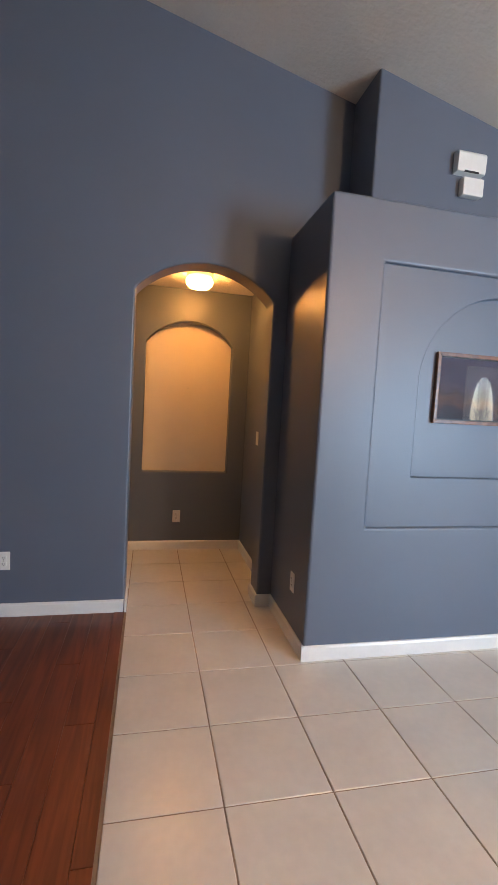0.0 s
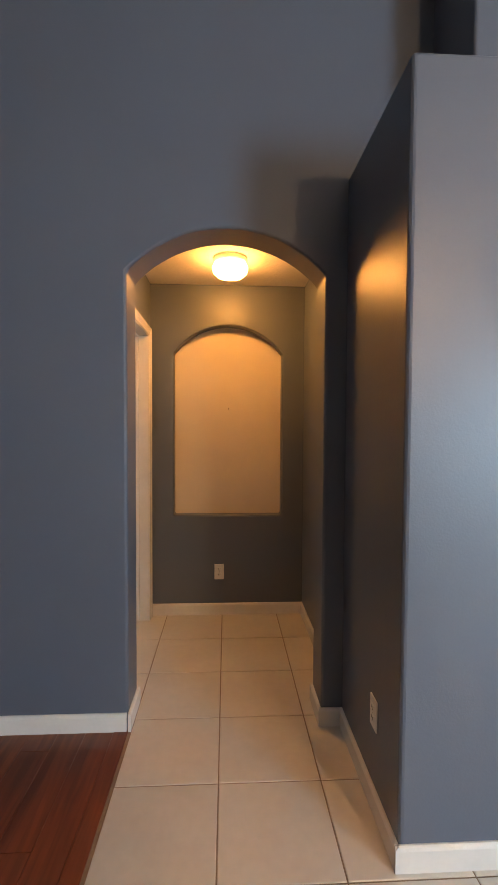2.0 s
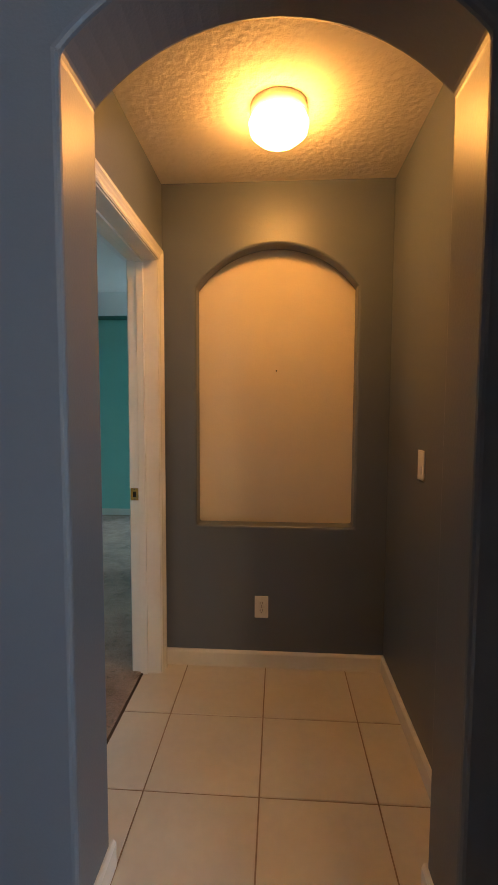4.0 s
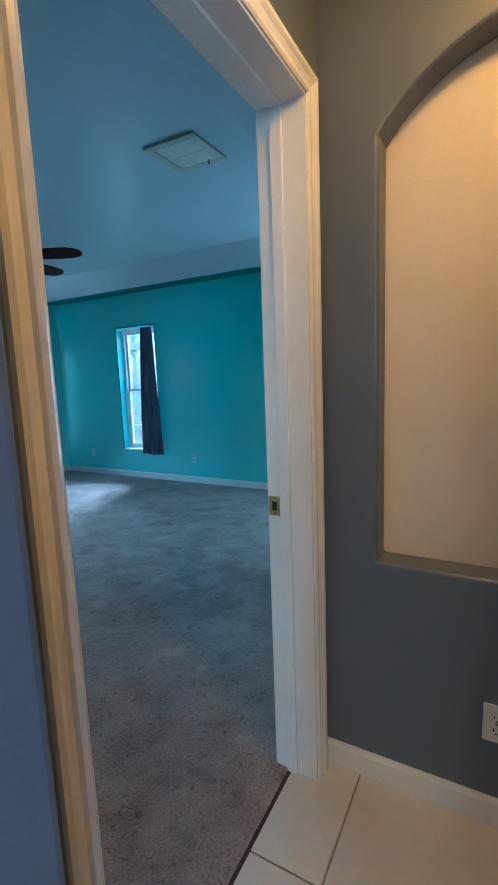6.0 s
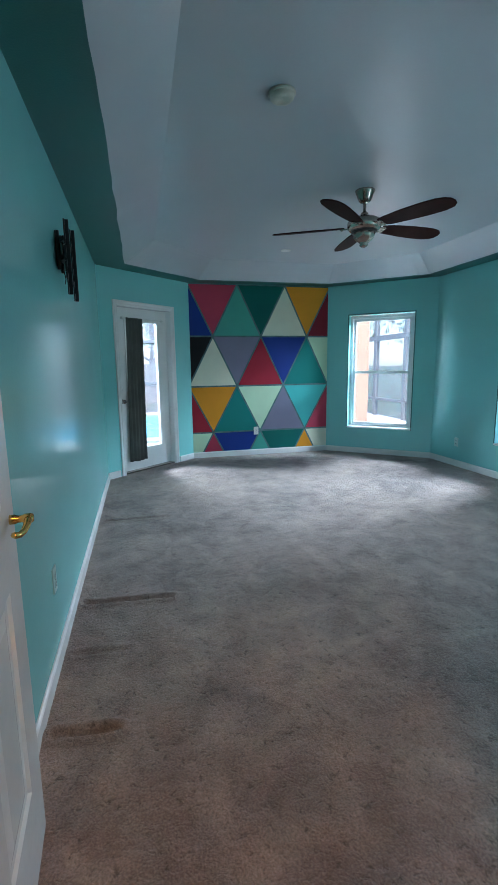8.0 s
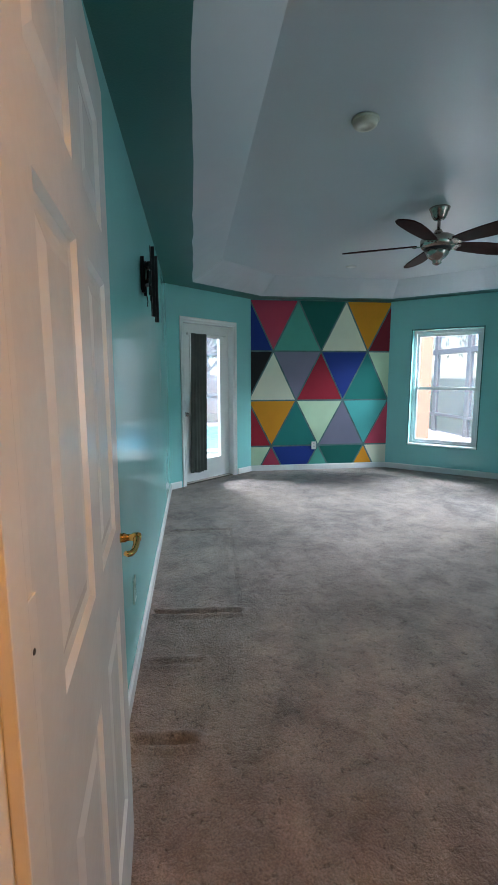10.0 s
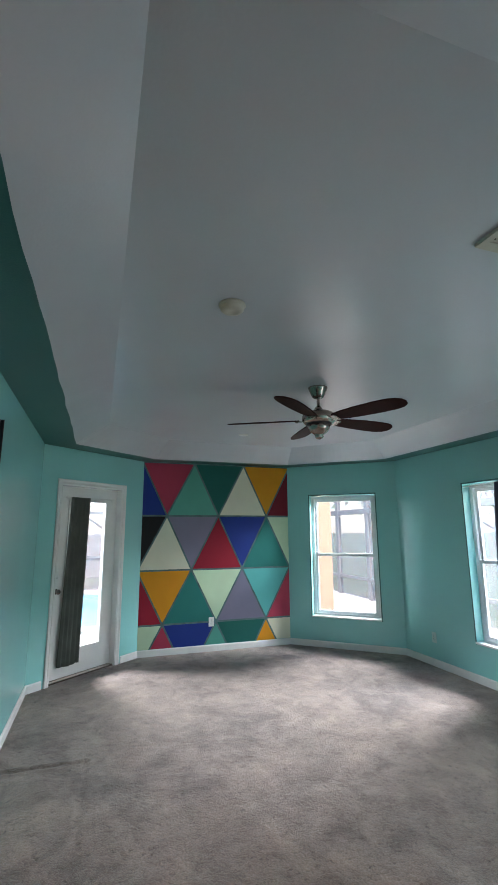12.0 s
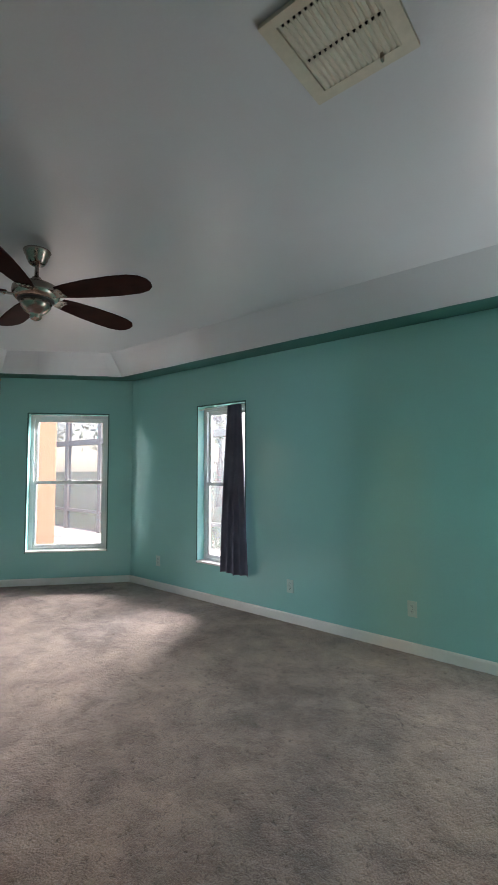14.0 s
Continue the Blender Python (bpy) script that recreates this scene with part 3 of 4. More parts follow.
def panel_door(w, h, t, cols, rows):
    """A slab with moulded raised panels on both faces."""
    bm = bmesh.new()
    for side in (0, 1):
        ys = (lambda d: d) if side == 0 else (lambda d: t - d)
        xs_ = sorted({0.0, w, *[c for p in cols for c in p]})
        zs_ = sorted({0.0, h, *[r for p in rows for r in p]})
        for i in range(len(xs_) - 1):
            for k in range(len(zs_) - 1):
                a, b, c, e = xs_[i], xs_[i + 1], zs_[k], zs_[k + 1]
                if (a, b) in cols and (c, e) in rows:
                    loops = [(0, 0), (0.010, 0.008), (0.028, 0.009), (0.058, 0.003)]
                    prev = None
                    for u, d in loops:
                        ring = [bm.verts.new((x, ys(d), z)) for x, z in ((a + u, c + u), (b - u, c + u), (b - u, e - u), (a + u, e - u))]
                        if prev:
                            for m_ in range(4):
                                bm.faces.new((prev[m_], prev[(m_ + 1) % 4], ring[(m_ + 1) % 4], ring[m_]))
                        prev = ring
                    bm.faces.new(prev)
                else:
                    bm.faces.new([bm.verts.new((x, ys(0), z)) for x, z in ((a, c), (b, c), (b, e), (a, e))])
    for q in (((0, 0, 0), (0, t, 0), (0, t, h), (0, 0, h)), ((w, 0, 0), (w, t, 0), (w, t, h), (w, 0, h)), ((0, 0, h), (w, 0, h), (w, t, h), (0, t, h)), ((0, 0, 0), (w, 0, 0), (w, t, 0), (0, t, 0))):
        bm.faces.new([bm.verts.new(p) for p in q])
    bmesh.ops.remove_doubles(bm, verts=bm.verts, dist=0.0004)
    return bm


slab = part("slab", panel_door(LW, LH, LT, [(0.12, 0.365), (0.465, 0.71)], [(0.23, 0.78), (0.98, 1.56), (1.67, 1.90)]), WHITE, leaf)
HX = LW - 0.066
part("rosette", lathe([(0, -0.012), (0.020, -0.011), (0.029, -0.006), (0.032, 0)], 24, m=pose(HX, 0, 0.940, -90, 0, 0) @ Matrix.Diagonal((1, 1, -1, 1))), BRASS, leaf, "polished brass rosette", smooth=True)
part("shank", lathe([(0.012, 0), (0.012, 0.012), (0.009, 0.018), (0.009, 0.028), (0.012, 0.034), (0.012, 0.048), (0.009, 0.053), (0, 0.054)], 18, m=pose(HX, -0.004, 0.940, 90, 0, 0)), BRASS, leaf, "polished brass shank", smooth=True)
part("lever", tube([(HX, -0.044, 0.940), (HX - 0.020, -0.047, 0.938), (HX - 0.036, -0.046, 0.932), (HX - 0.052, -0.042, 0.925), (HX - 0.064, -0.036, 0.922), (HX - 0.073, -0.028, 0.924), (HX - 0.076, -0.021, 0.928)], [0.009, 0.009, 0.008, 0.0075, 0.0075, 0.008, 0.005], 12), BRASS, leaf, "polished brass lever handle", smooth=True)
part("latch", box(LW - 0.001, LW + 0.002, 0.006, 0.029, 0.928, 0.988, 0.001), BRASS, leaf, "brass latch face")


def sash_window(name, p0, p1, a, b, z0, z1, label):
    """A white double-hung window set deep in its opening, with sill; local y points into the room."""
    w, h = b - a, z1 - z0
    win = thing(name, along(p0, p1, a, z0), label, "window", kind="structure")
    d0, d1 = -0.155, -0.095
    part("window_frame", holed_slab((0, w, 0, h), 0.035, [(w - 0.04, h - 0.04), (w / 2, h - 0.04), (0.04, h - 0.04)], d0, d1), VINYL, win)
    mid = h * 0.5
    for nm, s0, s1, y in (("upper_sash", mid - 0.018, h - 0.042, -0.150), ("lower_sash", 0.037, mid + 0.018, -0.122)):
        rail = 0.036
        sash = part(nm, holed_slab((0.042, w - 0.042, s0, s1), s0 + rail, [(w - 0.042 - rail, s1 - rail), (w / 2, s1 - rail), (0.042 + rail, s1 - rail)], y, y + 0.026), VINYL, win)
        pane = part("pane", box(0.042 + rail - 0.004, w - 0.038 - rail, y + 0.010, y + 0.014, s0 + rail - 0.004, s1 - rail + 0.004), GLASS, sash)
        pane.visible_shadow = False
    part("sash_lock", box(w / 2 - 0.03, w / 2 + 0.03, -0.098, -0.080, mid + 0.006, mid + 0.028, 0.004), VINYL, win)
    part("window_sill", box(-0.004, w + 0.004, -0.096, 0.012, -0.006, 0.014, 0.003), WHITE, win)
    return win


def painted_border(p0, p1, a, b, z0, z1):
    """A hand-brushed dark line on the wall round an opening."""
    w, e = 0.014, 0.004
    bm = bmesh.new()
    for x0, x1, lo, hi in ((a - w, a, z0 - e, z1 + w), (b, b + w, z0 - e, z1 + w), (a, b, z1, z1 + w)):
        box(x0, x1, 0.0, 0.0016, lo, hi, bm=bm)
    return tagged(part("trim", bm, DARK_TEAL, m=along(p0, p1)), "dark teal line brushed on the wall round the window", "trim", kind="structure")


for p0, p1, w in ((C2, MR, W1), (NE, C2, W2)):
    painted_border(p0, p1, w[0], w[1], 0.378, 2.005)
sash_window("window_1", C2, MR, W1[0], W1[1], 0.385, 2.0, "white double-hung vinyl window in the angled bay wall")
sash_window("window_2", NE, C2, W2[0], W2[1], 0.385, 2.0, "white double-hung vinyl window beside the dark curtain")
# unseen window, added to go with the bedroom fill lamp
sash_window("window_added_bedroom", NE, C2, W3[0], W3[1], 0.385, 2.0, "unseen white double-hung vinyl window added to light the room")

# patio door in the angled wall
patio = thing("door_2", along(ML, C0, 0, 0), "white glazed patio door in a wide white frame", "door", kind="structure")
PA, PB = D2[0] + 0.02, D2[1] - 0.02
part("jamb", box(D2[0], PA, -0.16, 0.003, 0, 2.04, 0.001), WHITE, patio)
part("jamb", box(PB, D2[1], -0.16, 0.003, 0, 2.04, 0.001), WHITE, patio)
part("head_jamb", box(PA, PB, -0.16, 0.003, 2.02, 2.04, 0.001), WHITE, patio)
part("casing", casing(PA - 0.006, PB + 0.006, 2.026), WHITE, patio)
part("threshold", box(PA, PB, -0.17, -0.02, 0.0, 0.022, 0.004), NICKEL, patio, "aluminium threshold")
pw = PB - PA
dslab = part("slab", holed_slab((PA + 0.004, PB - 0.004, 0.026, 2.016), 0.28, [(PB - 0.165, 1.87), ((PA + PB) / 2, 1.87), (PA + 0.165, 1.87)], -0.125, -0.082), WHITE, patio)
lite = part("glazing_bead", holed_slab((PA + 0.155, PB - 0.155, 0.27, 1.88), 0.292, [(PB - 0.177, 1.858), ((PA + PB) / 2, 1.858), (PA + 0.177, 1.858)], -0.084, -0.070), WHITE, dslab)
pane = part("pane", box(PA + 0.16, PB - 0.16, -0.106, -0.102, 0.275, 1.875), GLASS, dslab)
pane.visible_shadow = False
part("door_knob", lathe([(0, 0.060), (0.020, 0.058), (0.027, 0.045), (0.022, 0.030), (0.011, 0.022), (0.011, 0.008), (0.028, 0.006), (0.030, 0)], 20, m=pose(PB - 0.065, -0.082, 0.90, -90, 0, 0)), NICKEL, dslab, "brushed nickel knob", smooth=True)
part("deadbolt", lathe([(0, 0.020), (0.018, 0.019), (0.026, 0.010), (0.028, 0)], 20, m=pose(PB - 0.065, -0.082, 1.06, -90, 0, 0)), WHITE, dslab, smooth=True)


def drape(x0t, x1t, x0b, x1b, zt, zb, folds, depth, y0, bulge=0.0):
    """A hanging cloth with folds, in a wall's local axes, as a thin solid sheet."""
    nx, nz = folds * 12, 36
    bm = bmesh.new()
    rows = []
    rnd = random.Random(folds)
    ph = [rnd.uniform(0, 6.3) for _ in range(4)]
    for k in range(nz + 1):
        f = k / nz
        row = []
        for i in range(nx + 1):
            u = i / nx
            x = (x0t + (x0b - x0t) * f) * (1 - u) + (x1t + (x1b - x1t) * f) * u
            a = depth * (0.45 + 0.55 * f)
            yy = y0 + bulge * math.sin(f * math.pi * 0.6) + a * math.sin(u * folds * 2 * math.pi + ph[0] + 0.5 * math.sin(3 * f + ph[1])) + 0.3 * a * math.sin(u * folds * 4.4 + ph[2] + 2 * f)
            row.append(bm.verts.new((x + 0.4 * a * math.cos(u * folds * 2 * math.pi + ph[3]), yy, zt + (zb - zt) * f + 0.006 * math.sin(u * 9) * f)))
        rows.append(row)
    for A, B in zip(rows, rows[1:]):
        for i in range(nx):
            bm.faces.new((A[i], A[i + 1], B[i + 1], B[i]))
    return bm


cur = thing("curtain", along(NE, C2, 0, 0), "charcoal blue curtain panel bunched to one side of the window", "curtain")
cloth = part("cloth", drape(W2[0] + 0.015, W2[0] + 0.185, W2[0] - 0.10, W2[0] + 0.25, 1.985, 0.345, 4, 0.020, 0.030, 0.03), CURTAIN, cur, smooth=True)
so = cloth.modifiers.new("cloth", "SOLIDIFY")
so.thickness = 0.003
part("curtain_rod", tube([(W2[0] + 0.002, -0.02, 1.975), (W2[1] - 0.002, -0.02, 1.975)], 0.006, 10), WHITE, cur, "thin white tension rod", smooth=True)

cur2 = thing("door_curtain", along(ML, C0, 0, 0), "grey-green curtain hanging over half of the patio door glass", "curtain")
cloth = part("cloth", drape(0.80, 1.06, 0.82, 1.10, 1.90, 0.14, 5, 0.012, -0.036), CURTAIN_2, cur2, smooth=True)
so = cloth.modifiers.new("cloth", "SOLIDIFY")
so.thickness = 0.003
part("curtain_rod", tube([(0.44, -0.050, 1.895), (1.12, -0.050, 1.895)], 0.005, 10), WHITE, cur2, "thin white door rod", smooth=True)
for x in (0.46, 1.10):
    part("bracket", box(x - 0.008, x + 0.008, -0.082, -0.044, 1.883, 1.907, 0.002), WHITE, cur2)

# ---- the painted mural ----
MURAL = {
    "raspberry": (0.50, 0.055, 0.10), "sea_green": (0.09, 0.38, 0.30), "bottle_green": (0.010, 0.13, 0.11), "cream": (0.75, 0.74, 0.58), "ochre": (0.70, 0.28, 0.015),
    "wine": (0.21, 0.015, 0.028), "navy": (0.017, 0.045, 0.26), "black": (0.016, 0.014, 0.016), "mauve": (0.22, 0.21, 0.29), "crimson": (0.36, 0.018, 0.038),
    "pine": (0.016, 0.20, 0.175), "mint": (0.56, 0.74, 0.51), "turquoise": (0.09, 0.47, 0.45),
}
PAINTS = {k: material(k + "_wall_paint", c, 0.6, var=0.04, scale=4, fine=120, bump=0.10, fine_var=0.015, spec=0.2) for k, c in MURAL.items()}
LINES = material("grey_teal_line_paint", (0.11, 0.22, 0.22), 0.5, var=0.25, scale=9, fine=120, bump=0.1)
MUR_W, MUR_LO, MUR_HI = math.dist(MR, ML), 0.088, 2.426


def clip(poly, axis, limit, keep_less):
    out = []
    for a, b in zip(poly, poly[1:] + poly[:1]):
        ia, ib = (a[axis] <= limit) == keep_less, (b[axis] <= limit) == keep_less
        if ia:
            out.append(a)
        if ia != ib:
            t = (limit - a[axis]) / (b[axis] - a[axis])
            out.append((a[0] + (b[0] - a[0]) * t, a[1] + (b[1] - a[1]) * t))
    return out


def shrunk(poly, d):
    """The polygon moved in by d on every side."""
    n = len(poly)
    area = sum(a[0] * b[1] - b[0] * a[1] for a, b in zip(poly, poly[1:] + poly[:1]))
    s = 1 if area > 0 else -1
    out = []
    for i in range(n):
        p, c, q_ = Vector(poly[i - 1]), Vector(poly[i]), Vector(poly[(i + 1) % n])
        e1, e2 = (c - p).normalized(), (q_ - c).normalized()
        n1, n2 = Vector((-e1.y, e1.x)) * s, Vector((-e2.y, e2.x)) * s
        out.append(tuple(c + (n1 + n2) * (d / (1 + n1.dot(n2)))))
    return out


mural = thing("mural", along(ML, MR, 0, 0), "painted geometric mural of many coloured triangles", "mural")
part("ground_coat", box(0.002, MUR_W - 0.002, -0.002, 0.0012, MUR_LO, MUR_HI), LINES, mural).scale = (1, -1, 1)
ROWS = [
    (2.426, 1.722, True, ("navy", "raspberry", "sea_green", "bottle_green", "cream", "ochre", "wine")),
    (1.722, 1.027, False, ("black", "cream", "mauve", "crimson", "navy", "pine", "mint")),
    (1.027, 0.366, True, ("crimson", "ochre", "pine", "mint", "mauve", "turquoise", "raspberry")),
    (0.366, -0.295, False, ("mint", "raspberry", "navy", "sea_green", "bottle_green", "ochre", "cream")),
]
LEAN = -0.017
for top_z, low_z, even, names in ROWS:
    for k, nm in enumerate(names):
        x0 = -0.014 + 0.697 * (k - 1) / 2
        up = (k % 2 == 0) if even else (k % 2 == 1)
        lo, hi = LEAN * (2.426 - low_z), LEAN * (2.426 - top_z)
        tri = [(x0 + lo, low_z), (x0 + 0.697 + lo, low_z), (x0 + 0.3485 + hi, top_z)] if up else [(x0 + hi, top_z), (x0 + 0.3485 + lo, low_z), (x0 + 0.697 + hi, top_z)]
        tri = shrunk(tri, 0.011)
        for ax, lim, less in ((0, 0.002, False), (0, MUR_W - 0.002, True), (1, MUR_LO, False), (1, MUR_HI, True)):
            tri = clip(tri, ax, lim, less) if tri else tri
        if len(tri) > 2:
            part("painted_triangle", prism(tri, "y", -0.0035, -0.0005), PAINTS[nm], mural, nm.replace("_", " ") + " triangle")

# ---- bedroom fittings ----
CEIL_Z = 2.62
fan = thing("ceiling_fan", pose(-3.34, 5.065, CEIL_Z), "five-blade ceiling fan in brushed nickel with dark wood blades, at rest", "ceiling fan")
part("canopy", lathe([(0, 0), (0.074, 0), (0.076, -0.006), (0.070, -0.014), (0.070, -0.022), (0.063, -0.030), (0.058, -0.052), (0.048, -0.070), (0.044, -0.078), (0.036, -0.084), (0.014, -0.088), (0, -0.088)], 28), NICKEL, fan, smooth=True)
part("downrod", lathe([(0.012, -0.085), (0.012, -0.150), (0.022, -0.156), (0.028, -0.166), (0.036, -0.180), (0.020, -0.188)], 16), NICKEL, fan, smooth=True)
part("motor_housing", lathe([(0, -0.172), (0.032, -0.176), (0.052, -0.186), (0.088, -0.198), (0.118, -0.214), (0.128, -0.228), (0.130, -0.252), (0.126, -0.272), (0.112, -0.288), (0.090, -0.296), (0, -0.296)], 36), NICKEL, fan, smooth=True)
part("switch_housing", lathe([(0.082, -0.300), (0.086, -0.312), (0.080, -0.336), (0.062, -0.358), (0.040, -0.374), (0.030, -0.386), (0.034, -0.396), (0.022, -0.408), (0.008, -0.414), (0, -0.415)], 32), NICKEL, fan, smooth=True)
# black ring put in for the shade between motor and switch housing
part("shadow_ring", lathe([(0.094, -0.290), (0.102, -0.295), (0.098, -0.303), (0.080, -0.306)], 36), BLACK, fan, "dark shadow ring", smooth=True)
for k in range(5):
    m = pose(0, 0, -0.262, 0, 0, 25 + 72 * k)
    out = [(0.15, -0.050), (0.22, -0.066), (0.36, -0.083), (0.52, -0.089), (0.62, -0.084), (0.68, -0.066), (0.715, -0.034), (0.724, 0.002), (0.716, 0.038), (0.685, 0.068), (0.62, 0.085), (0.50, 0.087), (0.36, 0.079), (0.22, 0.063), (0.15, 0.048)]
    bm = prism(out, "z", -0.004, 0.004, 0.002)
    bm.transform(pose(0, 0, 0, -12, 0, 0))
    blade = part("blade", bm, BLADE, fan, "dark mahogany blade", m=m)
    bm = prism([(0.09, -0.030), (0.13, -0.034), (0.17, -0.046), (0.185, -0.030), (0.178, 0), (0.185, 0.030), (0.17, 0.046), (0.13, 0.034), (0.09, 0.030)], "z", -0.011, -0.004, 0.0015)
    bm.transform(pose(0, 0, 0, -12, 0, 0))
    iron = part("blade_iron", bm, NICKEL, blade, "nickel blade bracket")
    for y in (-0.028, 0.0, 0.028):
        bm = lathe([(0, -0.007), (0.007, -0.005), (0.008, 0)], 10, m=Matrix.Translation((0.172 - 0.006 * (y == 0), y, -0.010)))
        bm.transform(pose(0, 0, 0, -12, 0, 0))
        part("screw", bm, NICKEL, iron)

vent = thing("ceiling_vent", pose(-1.342, 4.992, CEIL_Z), "aged ivory square ceiling air vent with two banks of slats", "air vent")
VS = 0.173
part("frame", holed_slab((-VS, VS, -VS, VS), -VS + 0.030, [(VS - 0.040, VS - 0.040), (0, VS - 0.040), (-VS + 0.044, VS - 0.040)], -0.015, -0.001), IVORY, vent, m=pose(0, 0, 0, -90, 0, 0) @ Matrix.Diagonal((1, -1, 1, 1)))
part("backing", box(-VS + 0.03, VS - 0.035, -VS + 0.025, VS - 0.035, -0.004, -0.0005), SLOT, vent)
# curved blades that overlap, so that only a dark slit shows at the end of each
for y0, y1 in ((-VS + 0.042, -0.004), (0.012, VS - 0.038)):
    for i in range(14):
        x = -VS + 0.046 + i * 0.0188
        blade_profile = [(x - 0.002, -0.006), (x + 0.004, -0.0135), (x + 0.012, -0.0150), (x + 0.0195, -0.0105), (x + 0.0195, -0.0088), (x + 0.012, -0.0132), (x + 0.005, -0.0118), (x - 0.001, -0.0052)]
        part("slat", prism(blade_profile, "y", y0, y1), IVORY, vent)
        part("slat_end", box(x + 0.004, x + 0.0125, y0 - 0.015, y0 + 0.002, -0.0145, -0.010, 0.001), IVORY, vent)
part("crossbar", box(-VS + 0.034, VS - 0.038, -0.0035, 0.0005, -0.013, -0.004, 0.001), IVORY, vent)
part("damper_lever", box(0.07, 0.078, 0.118, 0.134, -0.034, -0.010, 0.001), NICKEL, vent, "small steel damper lever")

det = thing("smoke_detector", pose(-2.275, 4.05, CEIL_Z), "round yellowed white smoke detector on the ceiling", "smoke detector")
part("base", lathe([(0, 0), (0.066, 0), (0.068, -0.008), (0.064, -0.014), (0, -0.014)], 28), AGED, det, smooth=True)
part("cover", lathe([(0.060, -0.013), (0.058, -0.028), (0.050, -0.036), (0.026, -0.040), (0.024, -0.036), (0, -0.036)], 28), AGED, det, smooth=True)
cap = thing("junction_cover", pose(-5.19, 5.05, CEIL_Z), "small round white ceiling cover plate", "cover plate")
part("plate", lathe([(0, 0), (0.058, 0), (0.056, -0.006), (0.020, -0.010), (0, -0.010)], 24), PLASTIC, cap, smooth=True)


def outlet(m, label="white duplex wall outlet", name="wall_outlet", group="wall outlets", mat=None):
    """A duplex receptacle; local y points into the room."""
    ob = thing(name, m, label, "outlet", group)
    part("cover_plate", box(-0.035, 0.035, 0, 0.006, -0.0575, 0.0575, 0.0025), mat or PLASTIC, ob)
    for dz in (0.0195, -0.0195):
        r = part("receptacle", box(-0.0165, 0.0165, 0.005, 0.0085, dz - 0.014, dz + 0.014, 0.003), mat or PLASTIC, ob)
        for dx in (-0.0065, 0.0065):
            part("slot", box(dx - 0.0014, dx + 0.0014, 0.0080, 0.0092, dz - 0.002, dz + 0.008), SLOT, r)
        part("slot", box(-0.0022, 0.0022, 0.0080, 0.0092, dz - 0.010, dz - 0.006), SLOT, r)
    part("screw", lathe([(0, 0.0015), (0.002, 0.001), (0.003, 0)], 10, m=pose(0, 0.006, 0, -90, 0, 0)), NICKEL, ob)
    return ob


def light_switch(m, label, paddles=1):
    ob = thing("light_switch", m, label, "light switch")
    part("cover_plate", box(-0.035, 0.035, 0, 0.006, -0.0575, 0.0575, 0.0025), PLASTIC, ob)
    bm = prism([(0.004, -0.033), (0.010, -0.033), (0.0065, 0.033), (0.004, 0.033)], "x", -0.0165, 0.0165)
    part("paddle", bm, PLASTIC, ob)
    return ob


for t, z in ((1.654, 0.325), (2.727, 0.318), (4.517, 0.315)):
    outlet(along(NE, C2, t, z), "duplex wall outlet painted over in pale teal", mat=PAINTED_PLATE)
outlet(along(MR, ML, 6.09 - 4.974, 0.364, 0.0035), "white duplex outlet set in the mural")
outlet(along(C0, S_END, 3.42, 0.39), "wall outlet painted over on the long teal wall", mat=PAINTED_PLATE)

# wall mount for a television
mount = thing("tv_mount", along(C0, S_END, 2.65, 1.895), "black steel television wall mount without a screen", "tv mount")
part("wall_plate", box(-0.17, -0.025, 0, 0.006, -0.02, 0.168, 0.002), BLACK, mount)
for x in (-0.165, -0.052):
    part("wall_channel", box(x, x + 0.022, 0.004, 0.022, -0.035, 0.172, 0.003), BLACK, mount)
for z in (0.0, 0.115):
    part("wall_bolt", lathe([(0, 0.006), (0.007, 0.005), (0.008, 0)], 8, m=pose(-0.10, 0.006, z, -90, 0, 0)), NICKEL, mount)
part("pivot", lathe([(0, 0.085), (0.012, 0.085), (0.015, 0.078), (0.015, -0.030), (0.012, -0.038), (0, -0.038)], 16, m=Matrix.Translation((-0.036, 0.034, 0.05))), NICKEL, mount, "bare steel pivot tube", smooth=True)
for z in (0.010, 0.105):
    part("arm", prism([(-0.12, 0.020), (-0.020, 0.022), (0.030, 0.046), (0.030, 0.066), (-0.060, 0.060), (-0.12, 0.034)], "z", z, z + 0.024, 0.003), BLACK, mount)
part("tilt_head", box(-0.055, 0.035, 0.050, 0.068, -0.060, 0.075, 0.005), BLACK, mount)
for z in (-0.105, -0.015, 0.070):
    part("cross_rail", box(-0.125, 0.105, 0.062, 0.070, z, z + 0.030, 0.002), BLACK, mount)
for x, z0_, z1_ in ((-0.138, -0.195, 0.200), (0.098, -0.190, 0.190)):
    bracket = part("screen_bracket", prism([(x, 0.068), (x + 0.024, 0.068), (x + 0.024, 0.074), (x + 0.006, 0.074), (x + 0.006, 0.092), (x, 0.092)], "z", z0_, z1_, 0.001), BLACK, mount)
    for k in range(5):
        part("slot", box(x + 0.010, x + 0.020, 0.0735, 0.0748, z0_ + 0.04 + k * 0.07, z0_ + 0.07 + k * 0.07), NICKEL, bracket)
part("cable_tie", tube([(-0.13, 0.02, -0.02), (-0.135, 0.028, -0.07), (-0.13, 0.024, -0.10)], 0.003, 6), BLACK, mount)

